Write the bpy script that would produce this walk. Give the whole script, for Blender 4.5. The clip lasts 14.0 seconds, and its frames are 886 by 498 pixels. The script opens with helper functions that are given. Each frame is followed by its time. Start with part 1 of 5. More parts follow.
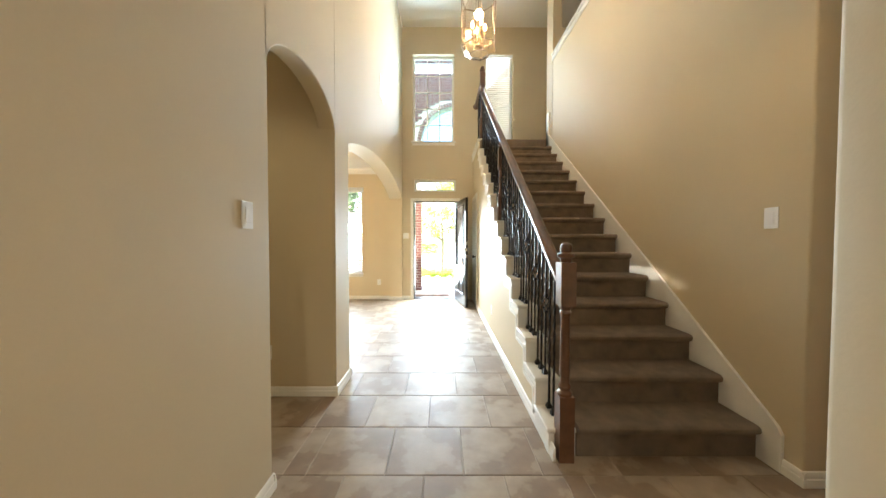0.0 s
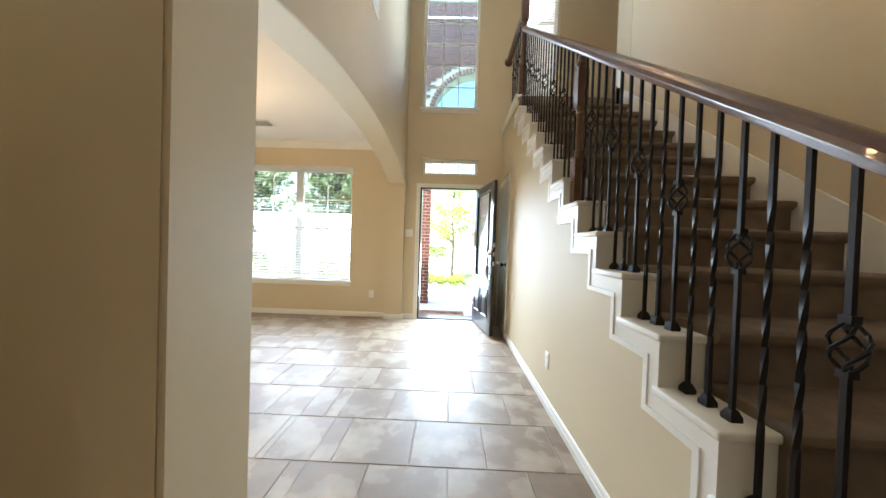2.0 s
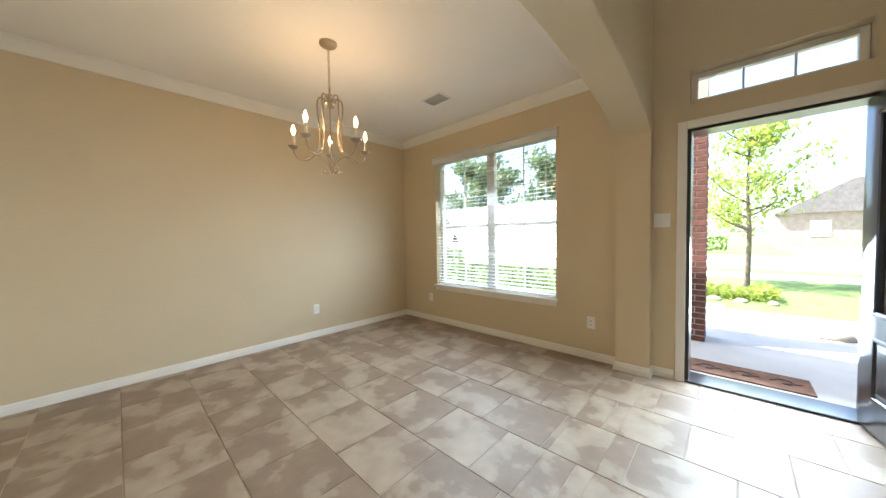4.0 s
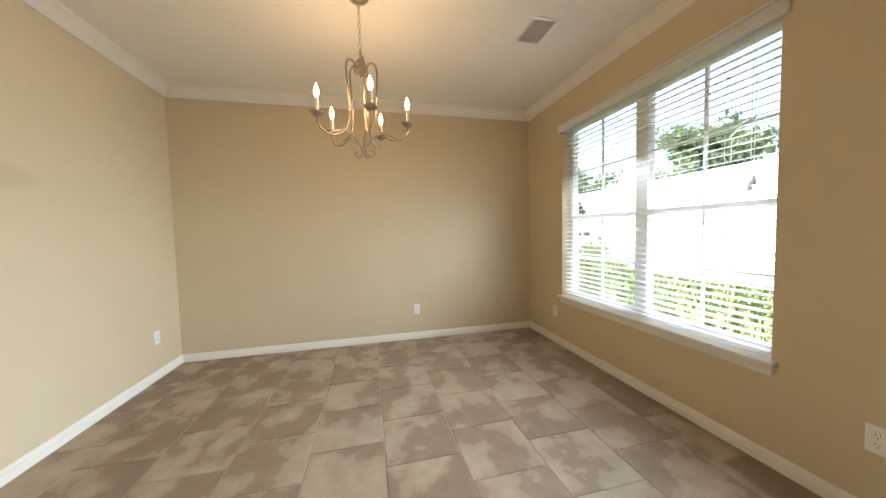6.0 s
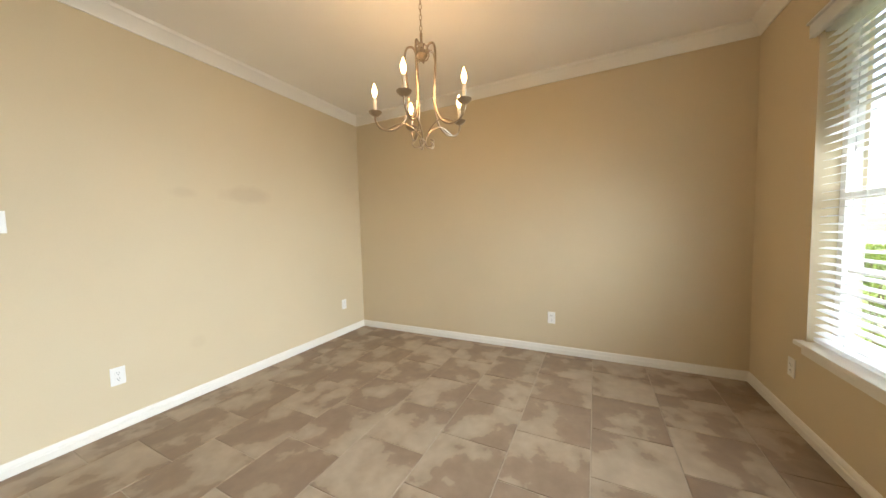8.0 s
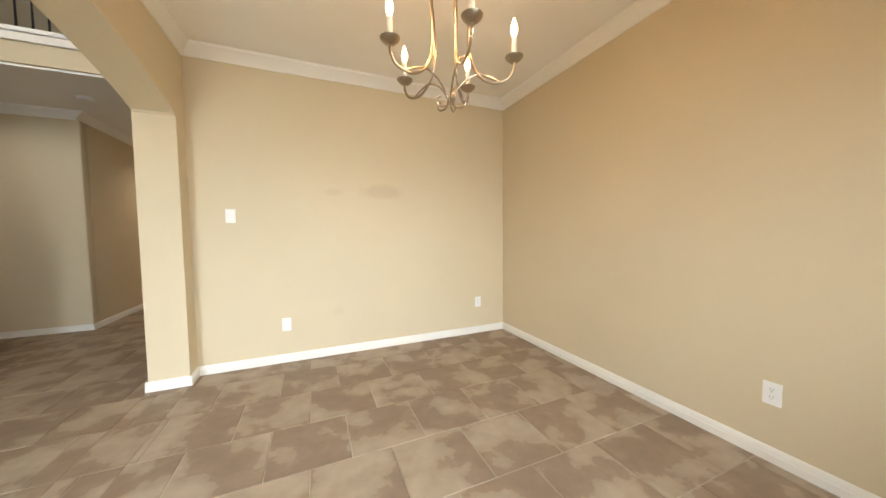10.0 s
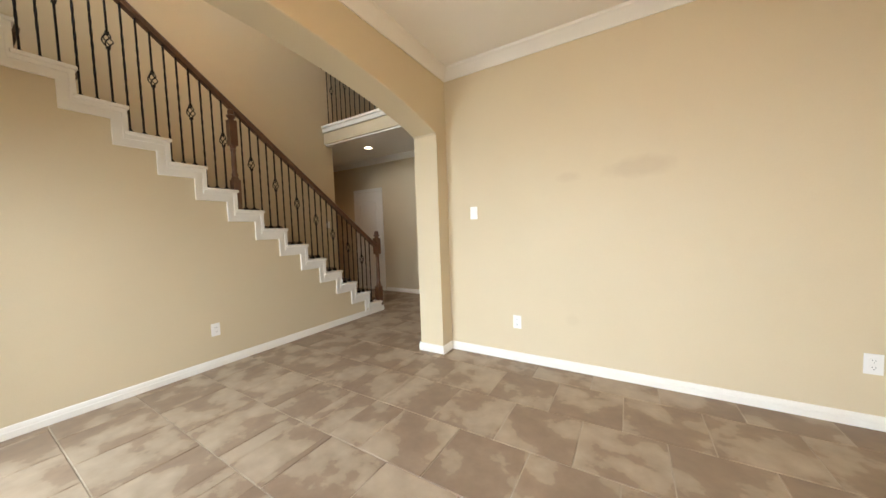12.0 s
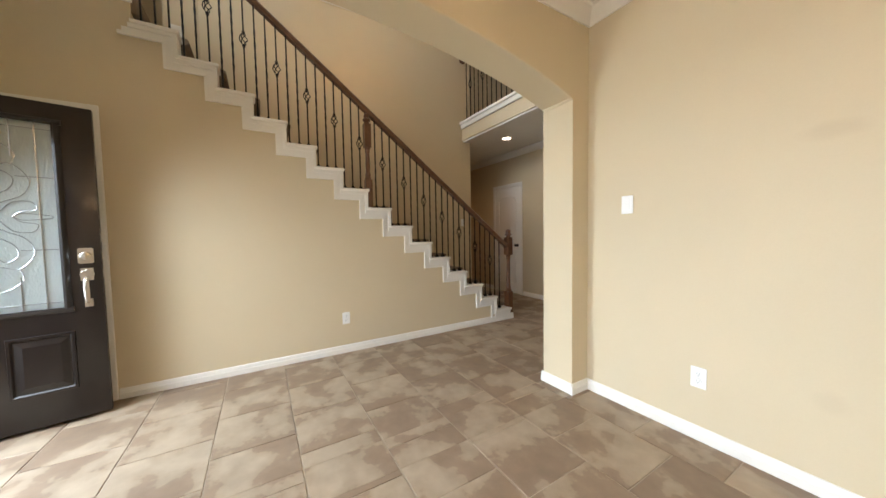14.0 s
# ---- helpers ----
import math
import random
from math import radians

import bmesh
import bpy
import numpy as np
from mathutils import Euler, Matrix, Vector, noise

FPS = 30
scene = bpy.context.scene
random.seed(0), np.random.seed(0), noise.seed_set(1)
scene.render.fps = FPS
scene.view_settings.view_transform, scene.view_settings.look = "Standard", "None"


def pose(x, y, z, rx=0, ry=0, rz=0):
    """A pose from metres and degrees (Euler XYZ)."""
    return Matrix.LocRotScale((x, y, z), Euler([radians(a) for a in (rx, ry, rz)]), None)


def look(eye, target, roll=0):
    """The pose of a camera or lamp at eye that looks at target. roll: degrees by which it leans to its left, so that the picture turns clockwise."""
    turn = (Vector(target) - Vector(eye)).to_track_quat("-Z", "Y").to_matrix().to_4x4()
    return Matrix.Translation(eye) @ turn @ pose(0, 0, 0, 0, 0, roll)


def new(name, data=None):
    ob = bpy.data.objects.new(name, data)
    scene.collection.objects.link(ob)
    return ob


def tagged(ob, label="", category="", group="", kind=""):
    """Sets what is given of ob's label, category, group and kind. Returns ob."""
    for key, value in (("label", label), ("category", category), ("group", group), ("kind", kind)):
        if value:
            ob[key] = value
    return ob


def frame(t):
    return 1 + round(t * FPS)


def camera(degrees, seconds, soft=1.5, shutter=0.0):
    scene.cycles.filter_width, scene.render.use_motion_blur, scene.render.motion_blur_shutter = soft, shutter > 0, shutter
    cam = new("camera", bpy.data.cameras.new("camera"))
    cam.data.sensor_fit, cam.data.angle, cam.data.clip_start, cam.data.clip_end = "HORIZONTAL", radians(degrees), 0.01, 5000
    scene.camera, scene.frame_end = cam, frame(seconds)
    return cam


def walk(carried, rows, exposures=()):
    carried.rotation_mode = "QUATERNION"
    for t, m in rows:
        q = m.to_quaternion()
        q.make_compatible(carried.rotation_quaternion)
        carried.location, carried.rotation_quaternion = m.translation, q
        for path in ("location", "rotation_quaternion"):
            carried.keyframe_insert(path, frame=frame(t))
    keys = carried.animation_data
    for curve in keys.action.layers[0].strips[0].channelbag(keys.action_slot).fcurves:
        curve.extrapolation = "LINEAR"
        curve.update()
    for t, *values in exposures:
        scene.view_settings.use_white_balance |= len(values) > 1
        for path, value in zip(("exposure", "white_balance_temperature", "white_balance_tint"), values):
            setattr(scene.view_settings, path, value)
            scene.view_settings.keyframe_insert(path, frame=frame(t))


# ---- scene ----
cam = camera(110.6, 14.0)
EXPO = [(0, 3.5, 6350, 7), (1.5, 3.12, 6000, 8), (2.5, 2.8, 5850, 9), (3, 2.6, 5850, 9), (3.5, 2.33, 5900, 9), (6.5, 2.27, 6500, 11), (10, 2.5, 6900, 13), (12, 2.52, 6700, 14), (14, 2.5, 6550, 14)]
PATH = [
    (0, (-0.026, -0.049, 1.221), (-0.023, 1.95, 1.169), 0.1),
    (0.5, (-0.027, 0.352, 1.228), (-0.028, 2.351, 1.175), 0.9),
    (1, (-0.087, 0.742, 1.222), (-0.101, 2.741, 1.169), 1.6),
    (1.5, (-0.127, 1.164, 1.212), (-0.146, 3.163, 1.164), 1.4),
    (2, (-0.145, 1.582, 1.175), (-0.19, 3.581, 1.143), 1.9),
    (2.5, (-0.162, 2.029, 1.182), (-0.294, 4.025, 1.147), 1.4),
    (3, (-0.2, 2.481, 1.24), (-0.635, 4.432, 1.177), 1.3),
    (3.5, (-0.281, 2.87, 1.252), (-1.184, 4.653, 1.17), 0.1),
    (4, (-0.368, 3.201, 1.224), (-1.735, 4.658, 1.145), -1.0),
    (4.2, (-0.413, 3.324, 1.217), (-1.895, 4.666, 1.14), -1.3),
    (6.3, (-0.616, 4.517, 1.237), (-2.596, 4.776, 1.131), -1.1),
    (6.5, (-0.636, 4.6, 1.236), (-2.63, 4.707, 1.131), -1.0),
    (7, (-0.681, 4.841, 1.223), (-2.662, 4.585, 1.117), -1.3),
    (7.5, (-0.792, 5.063, 1.231), (-2.702, 4.479, 1.117), -1.4),
    (7.7, (-0.867, 5.146, 1.236), (-2.735, 4.44, 1.118), -1.4),
    (9.8, (-1.942, 5.67, 1.154), (-2.857, 3.894, 1.06), -0.8),
    (10, (-2.034, 5.624, 1.177), (-2.813, 3.785, 1.069), -0.6),
    (10.5, (-2.26, 5.519, 1.184), (-2.603, 3.552, 1.069), -1.0),
    (11, (-2.42, 5.419, 1.16), (-2.262, 3.428, 1.055), -1.5),
    (11.5, (-2.548, 5.272, 1.174), (-1.913, 3.379, 1.054), -2.0),
    (12, (-2.633, 5.133, 1.174), (-1.599, 3.425, 1.059), -1.9),
    (12.5, (-2.675, 4.969, 1.172), (-1.31, 3.512, 1.055), -1.8),
    (13, (-2.662, 4.819, 1.18), (-1.099, 3.576, 1.067), -1.4),
    (13.5, (-2.606, 4.688, 1.189), (-0.934, 3.596, 1.076), -1.1),
    (14, (-2.503, 4.557, 1.168), (-0.784, 3.539, 1.069), -1.0),
]
walk(cam, [(t, look(eye, target, roll)) for t, eye, target, roll in PATH], EXPO)

# ---- world, sun, large lights ----
world = bpy.data.worlds.new("sky_world")
scene.world = world
world.use_nodes = True
_n = world.node_tree.nodes
_sky = _n.new("ShaderNodeTexSky")
_sky.sky_type, _sky.sun_disc = "NISHITA", False
_sky.sun_elevation, _sky.sun_rotation = radians(58), radians(-114)
_sky.air_density, _sky.dust_density = 1.0, 2.0
_bg = _n["Background"]
_bg.inputs[1].default_value = 0.15
world.node_tree.links.new(_sky.outputs[0], _bg.inputs[0])

sun = new("sun", bpy.data.lights.new("sun", "SUN"))
sun.data.energy, sun.data.angle, sun.data.color = 5.0, radians(0.6), (1.0, 0.95, 0.86)
sun.matrix_world = look((-9, -4, 16), (0, 0, 0))


def area_lamp(name, m, w, h, watts, color, spread):
    ob = new(name, bpy.data.lights.new(name, "AREA"))
    ob.data.shape, ob.data.size, ob.data.size_y = "RECTANGLE", w, h
    ob.data.energy, ob.data.color = watts, color
    ob.matrix_world = m
    ob.data.spread = radians(spread)
    return ob


def point_lamp(name, at, watts, color, radius=0.02):
    ob = new(name, bpy.data.lights.new(name, "POINT"))
    ob.data.energy, ob.data.color, ob.data.shadow_soft_size = watts, color, radius
    ob.location = at
    return ob


DAY = (0.74, 0.88, 1.0)
area_lamp("daylight_dining", look((-2.575, 6.58, 1.45), (-2.575, 5.58, 0.75)), 1.65, 1.6, 12.5, DAY, 120)
area_lamp("daylight_door", look((-0.18, 6.40, 1.05), (-0.3, 5.40, 0.35)), 0.85, 1.9, 11.5, DAY, 130)
area_lamp("daylight_upper", look((-0.22, 6.36, 4.15), (-0.22, 5.36, 4.35)), 0.8, 1.65, 6.5, DAY, 84)
area_lamp("daylight_landing", look((1.14, 6.34, 4.2), (1.0, 5.3, 4.3)), 0.5, 1.6, 3, DAY, 100)
WARM = (1.0, 0.62, 0.3)


# ---- materials ----
def mat(name, color, rough=0.6, metal=0.0, vary=0.08, scale=4.0, fine=180.0, bump=0.15, coat=0.0, dist=0.002):
    """Paint, wood, metal or cloth: two scales of variation and a fine relief."""
    m = bpy.data.materials.new(name)
    m.use_nodes = True
    n, l = m.node_tree.nodes, m.node_tree.links
    p = n["Principled BSDF"]
    tc = n.new("ShaderNodeTexCoord")
    big, small = n.new("ShaderNodeTexNoise"), n.new("ShaderNodeTexNoise")
    big.inputs["Scale"].default_value, small.inputs["Scale"].default_value = scale, fine
    big.inputs["Detail"].default_value, small.inputs["Detail"].default_value = 4, 3
    for q in (big, small):
        l.new(tc.outputs["Object"], q.inputs["Vector"])
    add = n.new("ShaderNodeMath")
    add.operation = "MULTIPLY_ADD"
    add.inputs[1].default_value = 0.35
    l.new(small.outputs[0], add.inputs[0])
    l.new(big.outputs[0], add.inputs[2])
    ramp = n.new("ShaderNodeValToRGB")
    ramp.color_ramp.elements[0].position, ramp.color_ramp.elements[1].position = 0.42, 0.95
    ramp.color_ramp.elements[0].color = (*[c * (1 - vary) for c in color], 1)
    ramp.color_ramp.elements[1].color = (*[min(1, c * (1 + vary)) for c in color], 1)
    l.new(add.outputs[0], ramp.inputs[0])
    l.new(ramp.outputs[0], p.inputs["Base Color"])
    p.inputs["Roughness"].default_value, p.inputs["Metallic"].default_value = rough, metal
    p.inputs["Coat Weight"].default_value = coat
    if bump:
        b = n.new("ShaderNodeBump")
        b.inputs["Strength"].default_value, b.inputs["Distance"].default_value = bump, dist
        l.new(small.outputs[0], b.inputs["Height"])
        l.new(b.outputs[0], p.inputs["Normal"])
    return m


def glow(name, color, strength):
    m = bpy.data.materials.new(name)
    m.use_nodes = True
    p = m.node_tree.nodes["Principled BSDF"]
    p.inputs["Base Color"].default_value = (*color, 1)
    p.inputs["Emission Color"].default_value, p.inputs["Emission Strength"].default_value = (*color, 1), strength
    return m


def glass(name, color=(1, 1, 1), rough=0.0, bump=0.0, scale=40):
    m = bpy.data.materials.new(name)
    m.use_nodes = True
    n, l = m.node_tree.nodes, m.node_tree.links
    p = n["Principled BSDF"]
    p.inputs["Base Color"].default_value = (*color, 1)
    p.inputs["Transmission Weight"].default_value = 1
    p.inputs["Roughness"].default_value, p.inputs["IOR"].default_value = rough, 1.45
    if bump:
        t, b = n.new("ShaderNodeTexNoise"), n.new("ShaderNodeBump")
        t.inputs["Scale"].default_value = scale
        b.inputs["Strength"].default_value, b.inputs["Distance"].default_value = bump, 0.01
        l.new(t.outputs[0], b.inputs["Height"])
        l.new(b.outputs[0], p.inputs["Normal"])
    return m


def see_through(m, color, share_of):
    """Lets some light through a thin slat or leaf."""
    n, l = m.node_tree.nodes, m.node_tree.links
    tr, mix = n.new("ShaderNodeBsdfTranslucent"), n.new("ShaderNodeMixShader")
    tr.inputs[0].default_value = (*color, 1)
    mix.inputs[0].default_value = share_of
    l.new(n["Principled BSDF"].outputs[0], mix.inputs[1])
    l.new(tr.outputs[0], mix.inputs[2])
    l.new(mix.outputs[0], n["Material Output"].inputs[0])
    return m


def tile_material():
    """Ceramic tile: tan glaze with darker cloud-shaped patches whose rims are sharp, different on every tile."""
    m = bpy.data.materials.new("floor_tile")
    m.use_nodes = True
    n, l = m.node_tree.nodes, m.node_tree.links
    p = n["Principled BSDF"]
    tc, info = n.new("ShaderNodeTexCoord"), n.new("ShaderNodeObjectInfo")
    mul = n.new("ShaderNodeVectorMath")
    mul.operation = "MULTIPLY_ADD"
    mul.inputs[1].default_value = (1, 1, 1)
    comb = n.new("ShaderNodeCombineXYZ")
    for k, f in enumerate((37.0, 91.0, 53.0)):
        a = n.new("ShaderNodeMath")
        a.operation = "MULTIPLY"
        a.inputs[1].default_value = f
        l.new(info.outputs["Random"], a.inputs[0])
        l.new(a.outputs[0], comb.inputs[k])
    l.new(tc.outputs["Object"], mul.inputs[0])
    l.new(comb.outputs[0], mul.inputs[2])
    big, mid, fine = (n.new("ShaderNodeTexNoise") for _ in range(3))
    for q, sc, d in ((big, 3.4, 9), (mid, 11.0, 5), (fine, 90.0, 3)):
        q.inputs["Scale"].default_value, q.inputs["Detail"].default_value = sc, d
        l.new(mul.outputs[0], q.inputs["Vector"])
    patch = n.new("ShaderNodeValToRGB")
    e = patch.color_ramp.elements
    e[0].position, e[0].color = 0.40, (0.240, 0.170, 0.114, 1)
    e[1].position, e[1].color = 0.60, (0.385, 0.303, 0.217, 1)
    for pos, c in ((0.485, (0.270, 0.195, 0.133, 1)), (0.508, (0.335, 0.258, 0.180, 1))):
        x = e.new(pos)
        x.color = c
    l.new(big.outputs[0], patch.inputs[0])
    tone = n.new("ShaderNodeMix")
    tone.data_type, tone.blend_type = "RGBA", "MULTIPLY"
    tone.inputs["Factor"].default_value = 0.6
    r2 = n.new("ShaderNodeValToRGB")
    r2.color_ramp.elements[0].color, r2.color_ramp.elements[1].color = (0.78, 0.77, 0.75, 1), (1.12, 1.1, 1.08, 1)
    r2.color_ramp.elements[0].position, r2.color_ramp.elements[1].position = 0.3, 0.7
    l.new(mid.outputs[0], r2.inputs[0])
    l.new(patch.outputs[0], tone.inputs["A"])
    l.new(r2.outputs[0], tone.inputs["B"])
    l.new(tone.outputs["Result"], p.inputs["Base Color"])
    rr = n.new("ShaderNodeMapRange")
    rr.inputs["To Min"].default_value, rr.inputs["To Max"].default_value = 0.42, 0.58
    l.new(mid.outputs[0], rr.inputs[0])
    l.new(rr.outputs[0], p.inputs["Roughness"])
    b = n.new("ShaderNodeBump")
    b.inputs["Strength"].default_value, b.inputs["Distance"].default_value = 0.12, 0.004
    l.new(mid.outputs[0], b.inputs["Height"])
    l.new(b.outputs[0], p.inputs["Normal"])
    return m


WALL = mat("wall_paint", (0.63, 0.525, 0.352), 0.62, vary=0.03, scale=1.3, fine=140, bump=0.12)
CEIL = mat("ceiling_paint", (0.86, 0.83, 0.77), 0.8, vary=0.03, scale=1.5, fine=90, bump=0.3)
TRIM = mat("white_trim_paint", (0.80, 0.77, 0.70), 0.35, vary=0.03, scale=3, fine=60, bump=0.04)
TILE = tile_material()
GROUT = mat("grout", (0.40, 0.33, 0.25), 0.9, vary=0.15, fine=300, bump=0.4)
CARPET = mat("brown_carpet", (0.225, 0.165, 0.115), 0.95, vary=0.28, scale=9, fine=420, bump=1.0, dist=0.006)
WOOD = mat("stained_wood", (0.125, 0.055, 0.026), 0.32, vary=0.35, scale=14, fine=120, bump=0.06, coat=0.3)
IRON = mat("black_iron", (0.018, 0.016, 0.015), 0.45, 0.6, vary=0.2, fine=200, bump=0.15)
DOORM = mat("dark_door_stain", (0.012, 0.008, 0.007), 0.3, vary=0.25, scale=10, fine=130, bump=0.05, coat=0.25)
NICKEL = mat("satin_nickel", (0.62, 0.58, 0.52), 0.3, 1.0, vary=0.06, fine=150, bump=0.03)
BRONZE = mat("brushed_bronze_nickel", (0.42, 0.34, 0.25), 0.3, 1.0, vary=0.12, fine=150, bump=0.05)
PLATE = mat("white_plastic", (0.84, 0.83, 0.80), 0.35, vary=0.02, bump=0.0)
GREY = mat("grey_metal", (0.5, 0.48, 0.45), 0.6, bump=0.0)
DARK = mat("dark_slot", (0.03, 0.03, 0.03), 0.6, bump=0.0)
BLIND = see_through(mat("white_blind_slat", (0.88, 0.88, 0.87), 0.45, vary=0.02, bump=0.03), (0.92, 0.92, 0.9), 0.45)
VINYL = mat("window_frame_vinyl", (0.84, 0.82, 0.77), 0.4, vary=0.03, bump=0.03)
PANE = glass("clear_glass")
TINTED = glass("tinted_glass", (0.42, 0.62, 0.72))
LEADED = glass("frosted_door_glass", (0.85, 0.92, 0.90), 0.3, 0.25, 60)
LEADED.node_tree.nodes["Principled BSDF"].inputs["Transmission Weight"].default_value = 0.75
LANTERN = glass("lantern_glass", (1, 0.96, 0.9), 0.0)
CAME = mat("lead_came", (0.55, 0.56, 0.57), 0.3, 1.0, bump=0.05)
BULB = glow("warm_bulb", (1.0, 0.62, 0.28), 3.0)
DOWN = glow("downlight_lens", (1.0, 0.86, 0.66), 2.5)
CANDLE = mat("candle_sleeve", (0.75, 0.68, 0.55), 0.5, bump=0.02)
BRICK = mat("red_brick", (0.14, 0.055, 0.045), 0.85, vary=0.4, scale=11, fine=160, bump=0.5)
MORTAR = mat("mortar", (0.52, 0.46, 0.40), 0.95, vary=0.15, fine=200, bump=0.4)
CONCRETE = mat("concrete", (0.55, 0.52, 0.47), 0.85, vary=0.12, scale=2, fine=120, bump=0.3)
ASPHALT = mat("road_surface", (0.30, 0.29, 0.28), 0.9, vary=0.15, scale=1, fine=80, bump=0.3)
GRASS = mat("lawn_grass", (0.17, 0.24, 0.06), 0.9, vary=0.4, scale=3, fine=120, bump=0.9, dist=0.02)
LEAF = see_through(mat("leaf_green", (0.09, 0.15, 0.03), 0.5, vary=0.4, scale=2, fine=30, bump=0.05), (0.2, 0.3, 0.05), 0.35)
LEAFY = see_through(mat("leaf_yellow_green", (0.26, 0.31, 0.07), 0.5, vary=0.35, scale=2, fine=30, bump=0.05), (0.42, 0.5, 0.1), 0.5)
FARLEAF = see_through(mat("far_leaf_green", (0.12, 0.17, 0.08), 0.6, vary=0.3, scale=1, fine=20, bump=0.05), (0.16, 0.22, 0.09), 0.25)
BARK = mat("bark", (0.16, 0.12, 0.09), 0.9, vary=0.3, scale=9, fine=90, bump=0.7)
ROCK = mat("stone", (0.36, 0.32, 0.27), 0.9, vary=0.25, scale=6, fine=90, bump=0.6)
MATM = mat("coir_mat", (0.20, 0.10, 0.055), 0.95, vary=0.35, scale=12, fine=300, bump=0.8)
ROOF = mat("roof_shingle", (0.17, 0.15, 0.14), 0.9, vary=0.25, scale=4, fine=70, bump=0.6)
HOUSEB = mat("far_brick", (0.34, 0.27, 0.23), 0.9, vary=0.2, scale=3, fine=50, bump=0.4)
CARW = mat("white_car_paint", (0.75, 0.76, 0.77), 0.2, vary=0.02, bump=0.0, coat=0.8)
CARS = mat("silver_car_paint", (0.45, 0.48, 0.52), 0.22, 0.5, vary=0.02, bump=0.0, coat=0.8)
CARG = mat("car_glass", (0.02, 0.025, 0.03), 0.08, bump=0.0)
RUBBER = mat("tyre_rubber", (0.02, 0.02, 0.02), 0.8, bump=0.1)
RED = mat("tail_light_red", (0.4, 0.02, 0.02), 0.2, bump=0.0)


def scuffed():
    """Wall paint with two soft brown rub marks of their own shape."""
    m = WALL.copy()
    m.name = "scuffed_wall_paint"
    n, l = m.node_tree.nodes, m.node_tree.links
    p = n["Principled BSDF"]
    src = p.inputs["Base Color"].links[0].from_socket
    tc = n.new("ShaderNodeTexCoord")
    warp = n.new("ShaderNodeTexNoise")
    warp.inputs["Scale"].default_value = 7
    l.new(tc.outputs["Object"], warp.inputs["Vector"])
    for x, z, w, h, k in ((-2.23, 1.575, 0.12, 0.05, 0.2), (-2.70, 1.59, 0.24, 0.095, 0.3), (-2.25, 0.42, 0.06, 0.06, 0.12)):
        mp = n.new("ShaderNodeVectorMath")
        mp.operation = "SUBTRACT"
        mp.inputs[1].default_value = (x, 2.505, z)
        sc = n.new("ShaderNodeVectorMath")
        sc.operation = "MULTIPLY"
        sc.inputs[1].default_value = (1 / w, 1, 1 / h)
        ln = n.new("ShaderNodeVectorMath")
        ln.operation = "LENGTH"
        add = n.new("ShaderNodeMath")
        l.new(tc.outputs["Object"], mp.inputs[0])
        l.new(mp.outputs[0], sc.inputs[0])
        l.new(sc.outputs[0], ln.inputs[0])
        l.new(ln.outputs["Value"], add.inputs[0])
        l.new(warp.outputs[0], add.inputs[1])
        r = n.new("ShaderNodeMapRange")
        r.inputs["From Min"].default_value, r.inputs["From Max"].default_value = 0.9, 1.5
        r.inputs["To Min"].default_value, r.inputs["To Max"].default_value = k, 0.0
        l.new(add.outputs[0], r.inputs[0])
        mix = n.new("ShaderNodeMix")
        mix.data_type = "RGBA"
        mix.inputs["B"].default_value = (0.42, 0.30, 0.20, 1)
        l.new(r.outputs[0], mix.inputs["Factor"])
        l.new(src, mix.inputs["A"])
        src = mix.outputs["Result"]
    l.new(src, p.inputs["Base Color"])
    return m


SCUFFED = scuffed()


# ---- mesh helpers ----
def box(bm, x0, x1, y0, y1, z0, z1, m=None):
    v = [bm.verts.new((x, y, z)) for z in (z0, z1) for y in (y0, y1) for x in (x0, x1)]
    if m is not None:
        for q in v:
            q.co = m @ q.co
    for f in ((0, 2, 3, 1), (4, 5, 7, 6), (0, 1, 5, 4), (2, 6, 7, 3), (0, 4, 6, 2), (1, 3, 7, 5)):
        bm.faces.new([v[i] for i in f])
    return v


def prism(bm, prof, a, b, m=None):
    """A polygon prof of (u, v) drawn along a straight line: a and b are functions (u, v) -> point."""
    p = [bm.verts.new(a(u, v)) for u, v in prof]
    q = [bm.verts.new(b(u, v)) for u, v in prof]
    if m is not None:
        for w in p + q:
            w.co = m @ w.co
    k = len(prof)
    for i in range(k):
        bm.faces.new((p[i], p[(i + 1) % k], q[(i + 1) % k], q[i]))
    bm.faces.new(p[::-1])
    bm.faces.new(q)


def lathe(bm, prof, seg=20, at=(0, 0, 0), m=None):
    """Turns (radius, z) pairs round the z axis."""
    rings = []
    for r, z in prof:
        if r < 1e-5:
            rings.append([bm.verts.new((at[0], at[1], at[2] + z))])
        else:
            rings.append([bm.verts.new((at[0] + r * math.cos(2 * math.pi * k / seg), at[1] + r * math.sin(2 * math.pi * k / seg), at[2] + z)) for k in range(seg)])
    if m is not None:
        for ring in rings:
            for w in ring:
                w.co = m @ w.co
    for a, b in zip(rings, rings[1:]):
        for k in range(seg):
            q = [a[k % len(a)], a[(k + 1) % len(a)], b[(k + 1) % len(b)], b[k % len(b)]]
            q = [w for i, w in enumerate(q) if w not in q[:i]]
            if len(q) > 2:
                bm.faces.new(q)
    for ring, rev in ((rings[0], True), (rings[-1], False)):
        if len(ring) > 2:
            bm.faces.new(ring[::-1] if rev else ring)


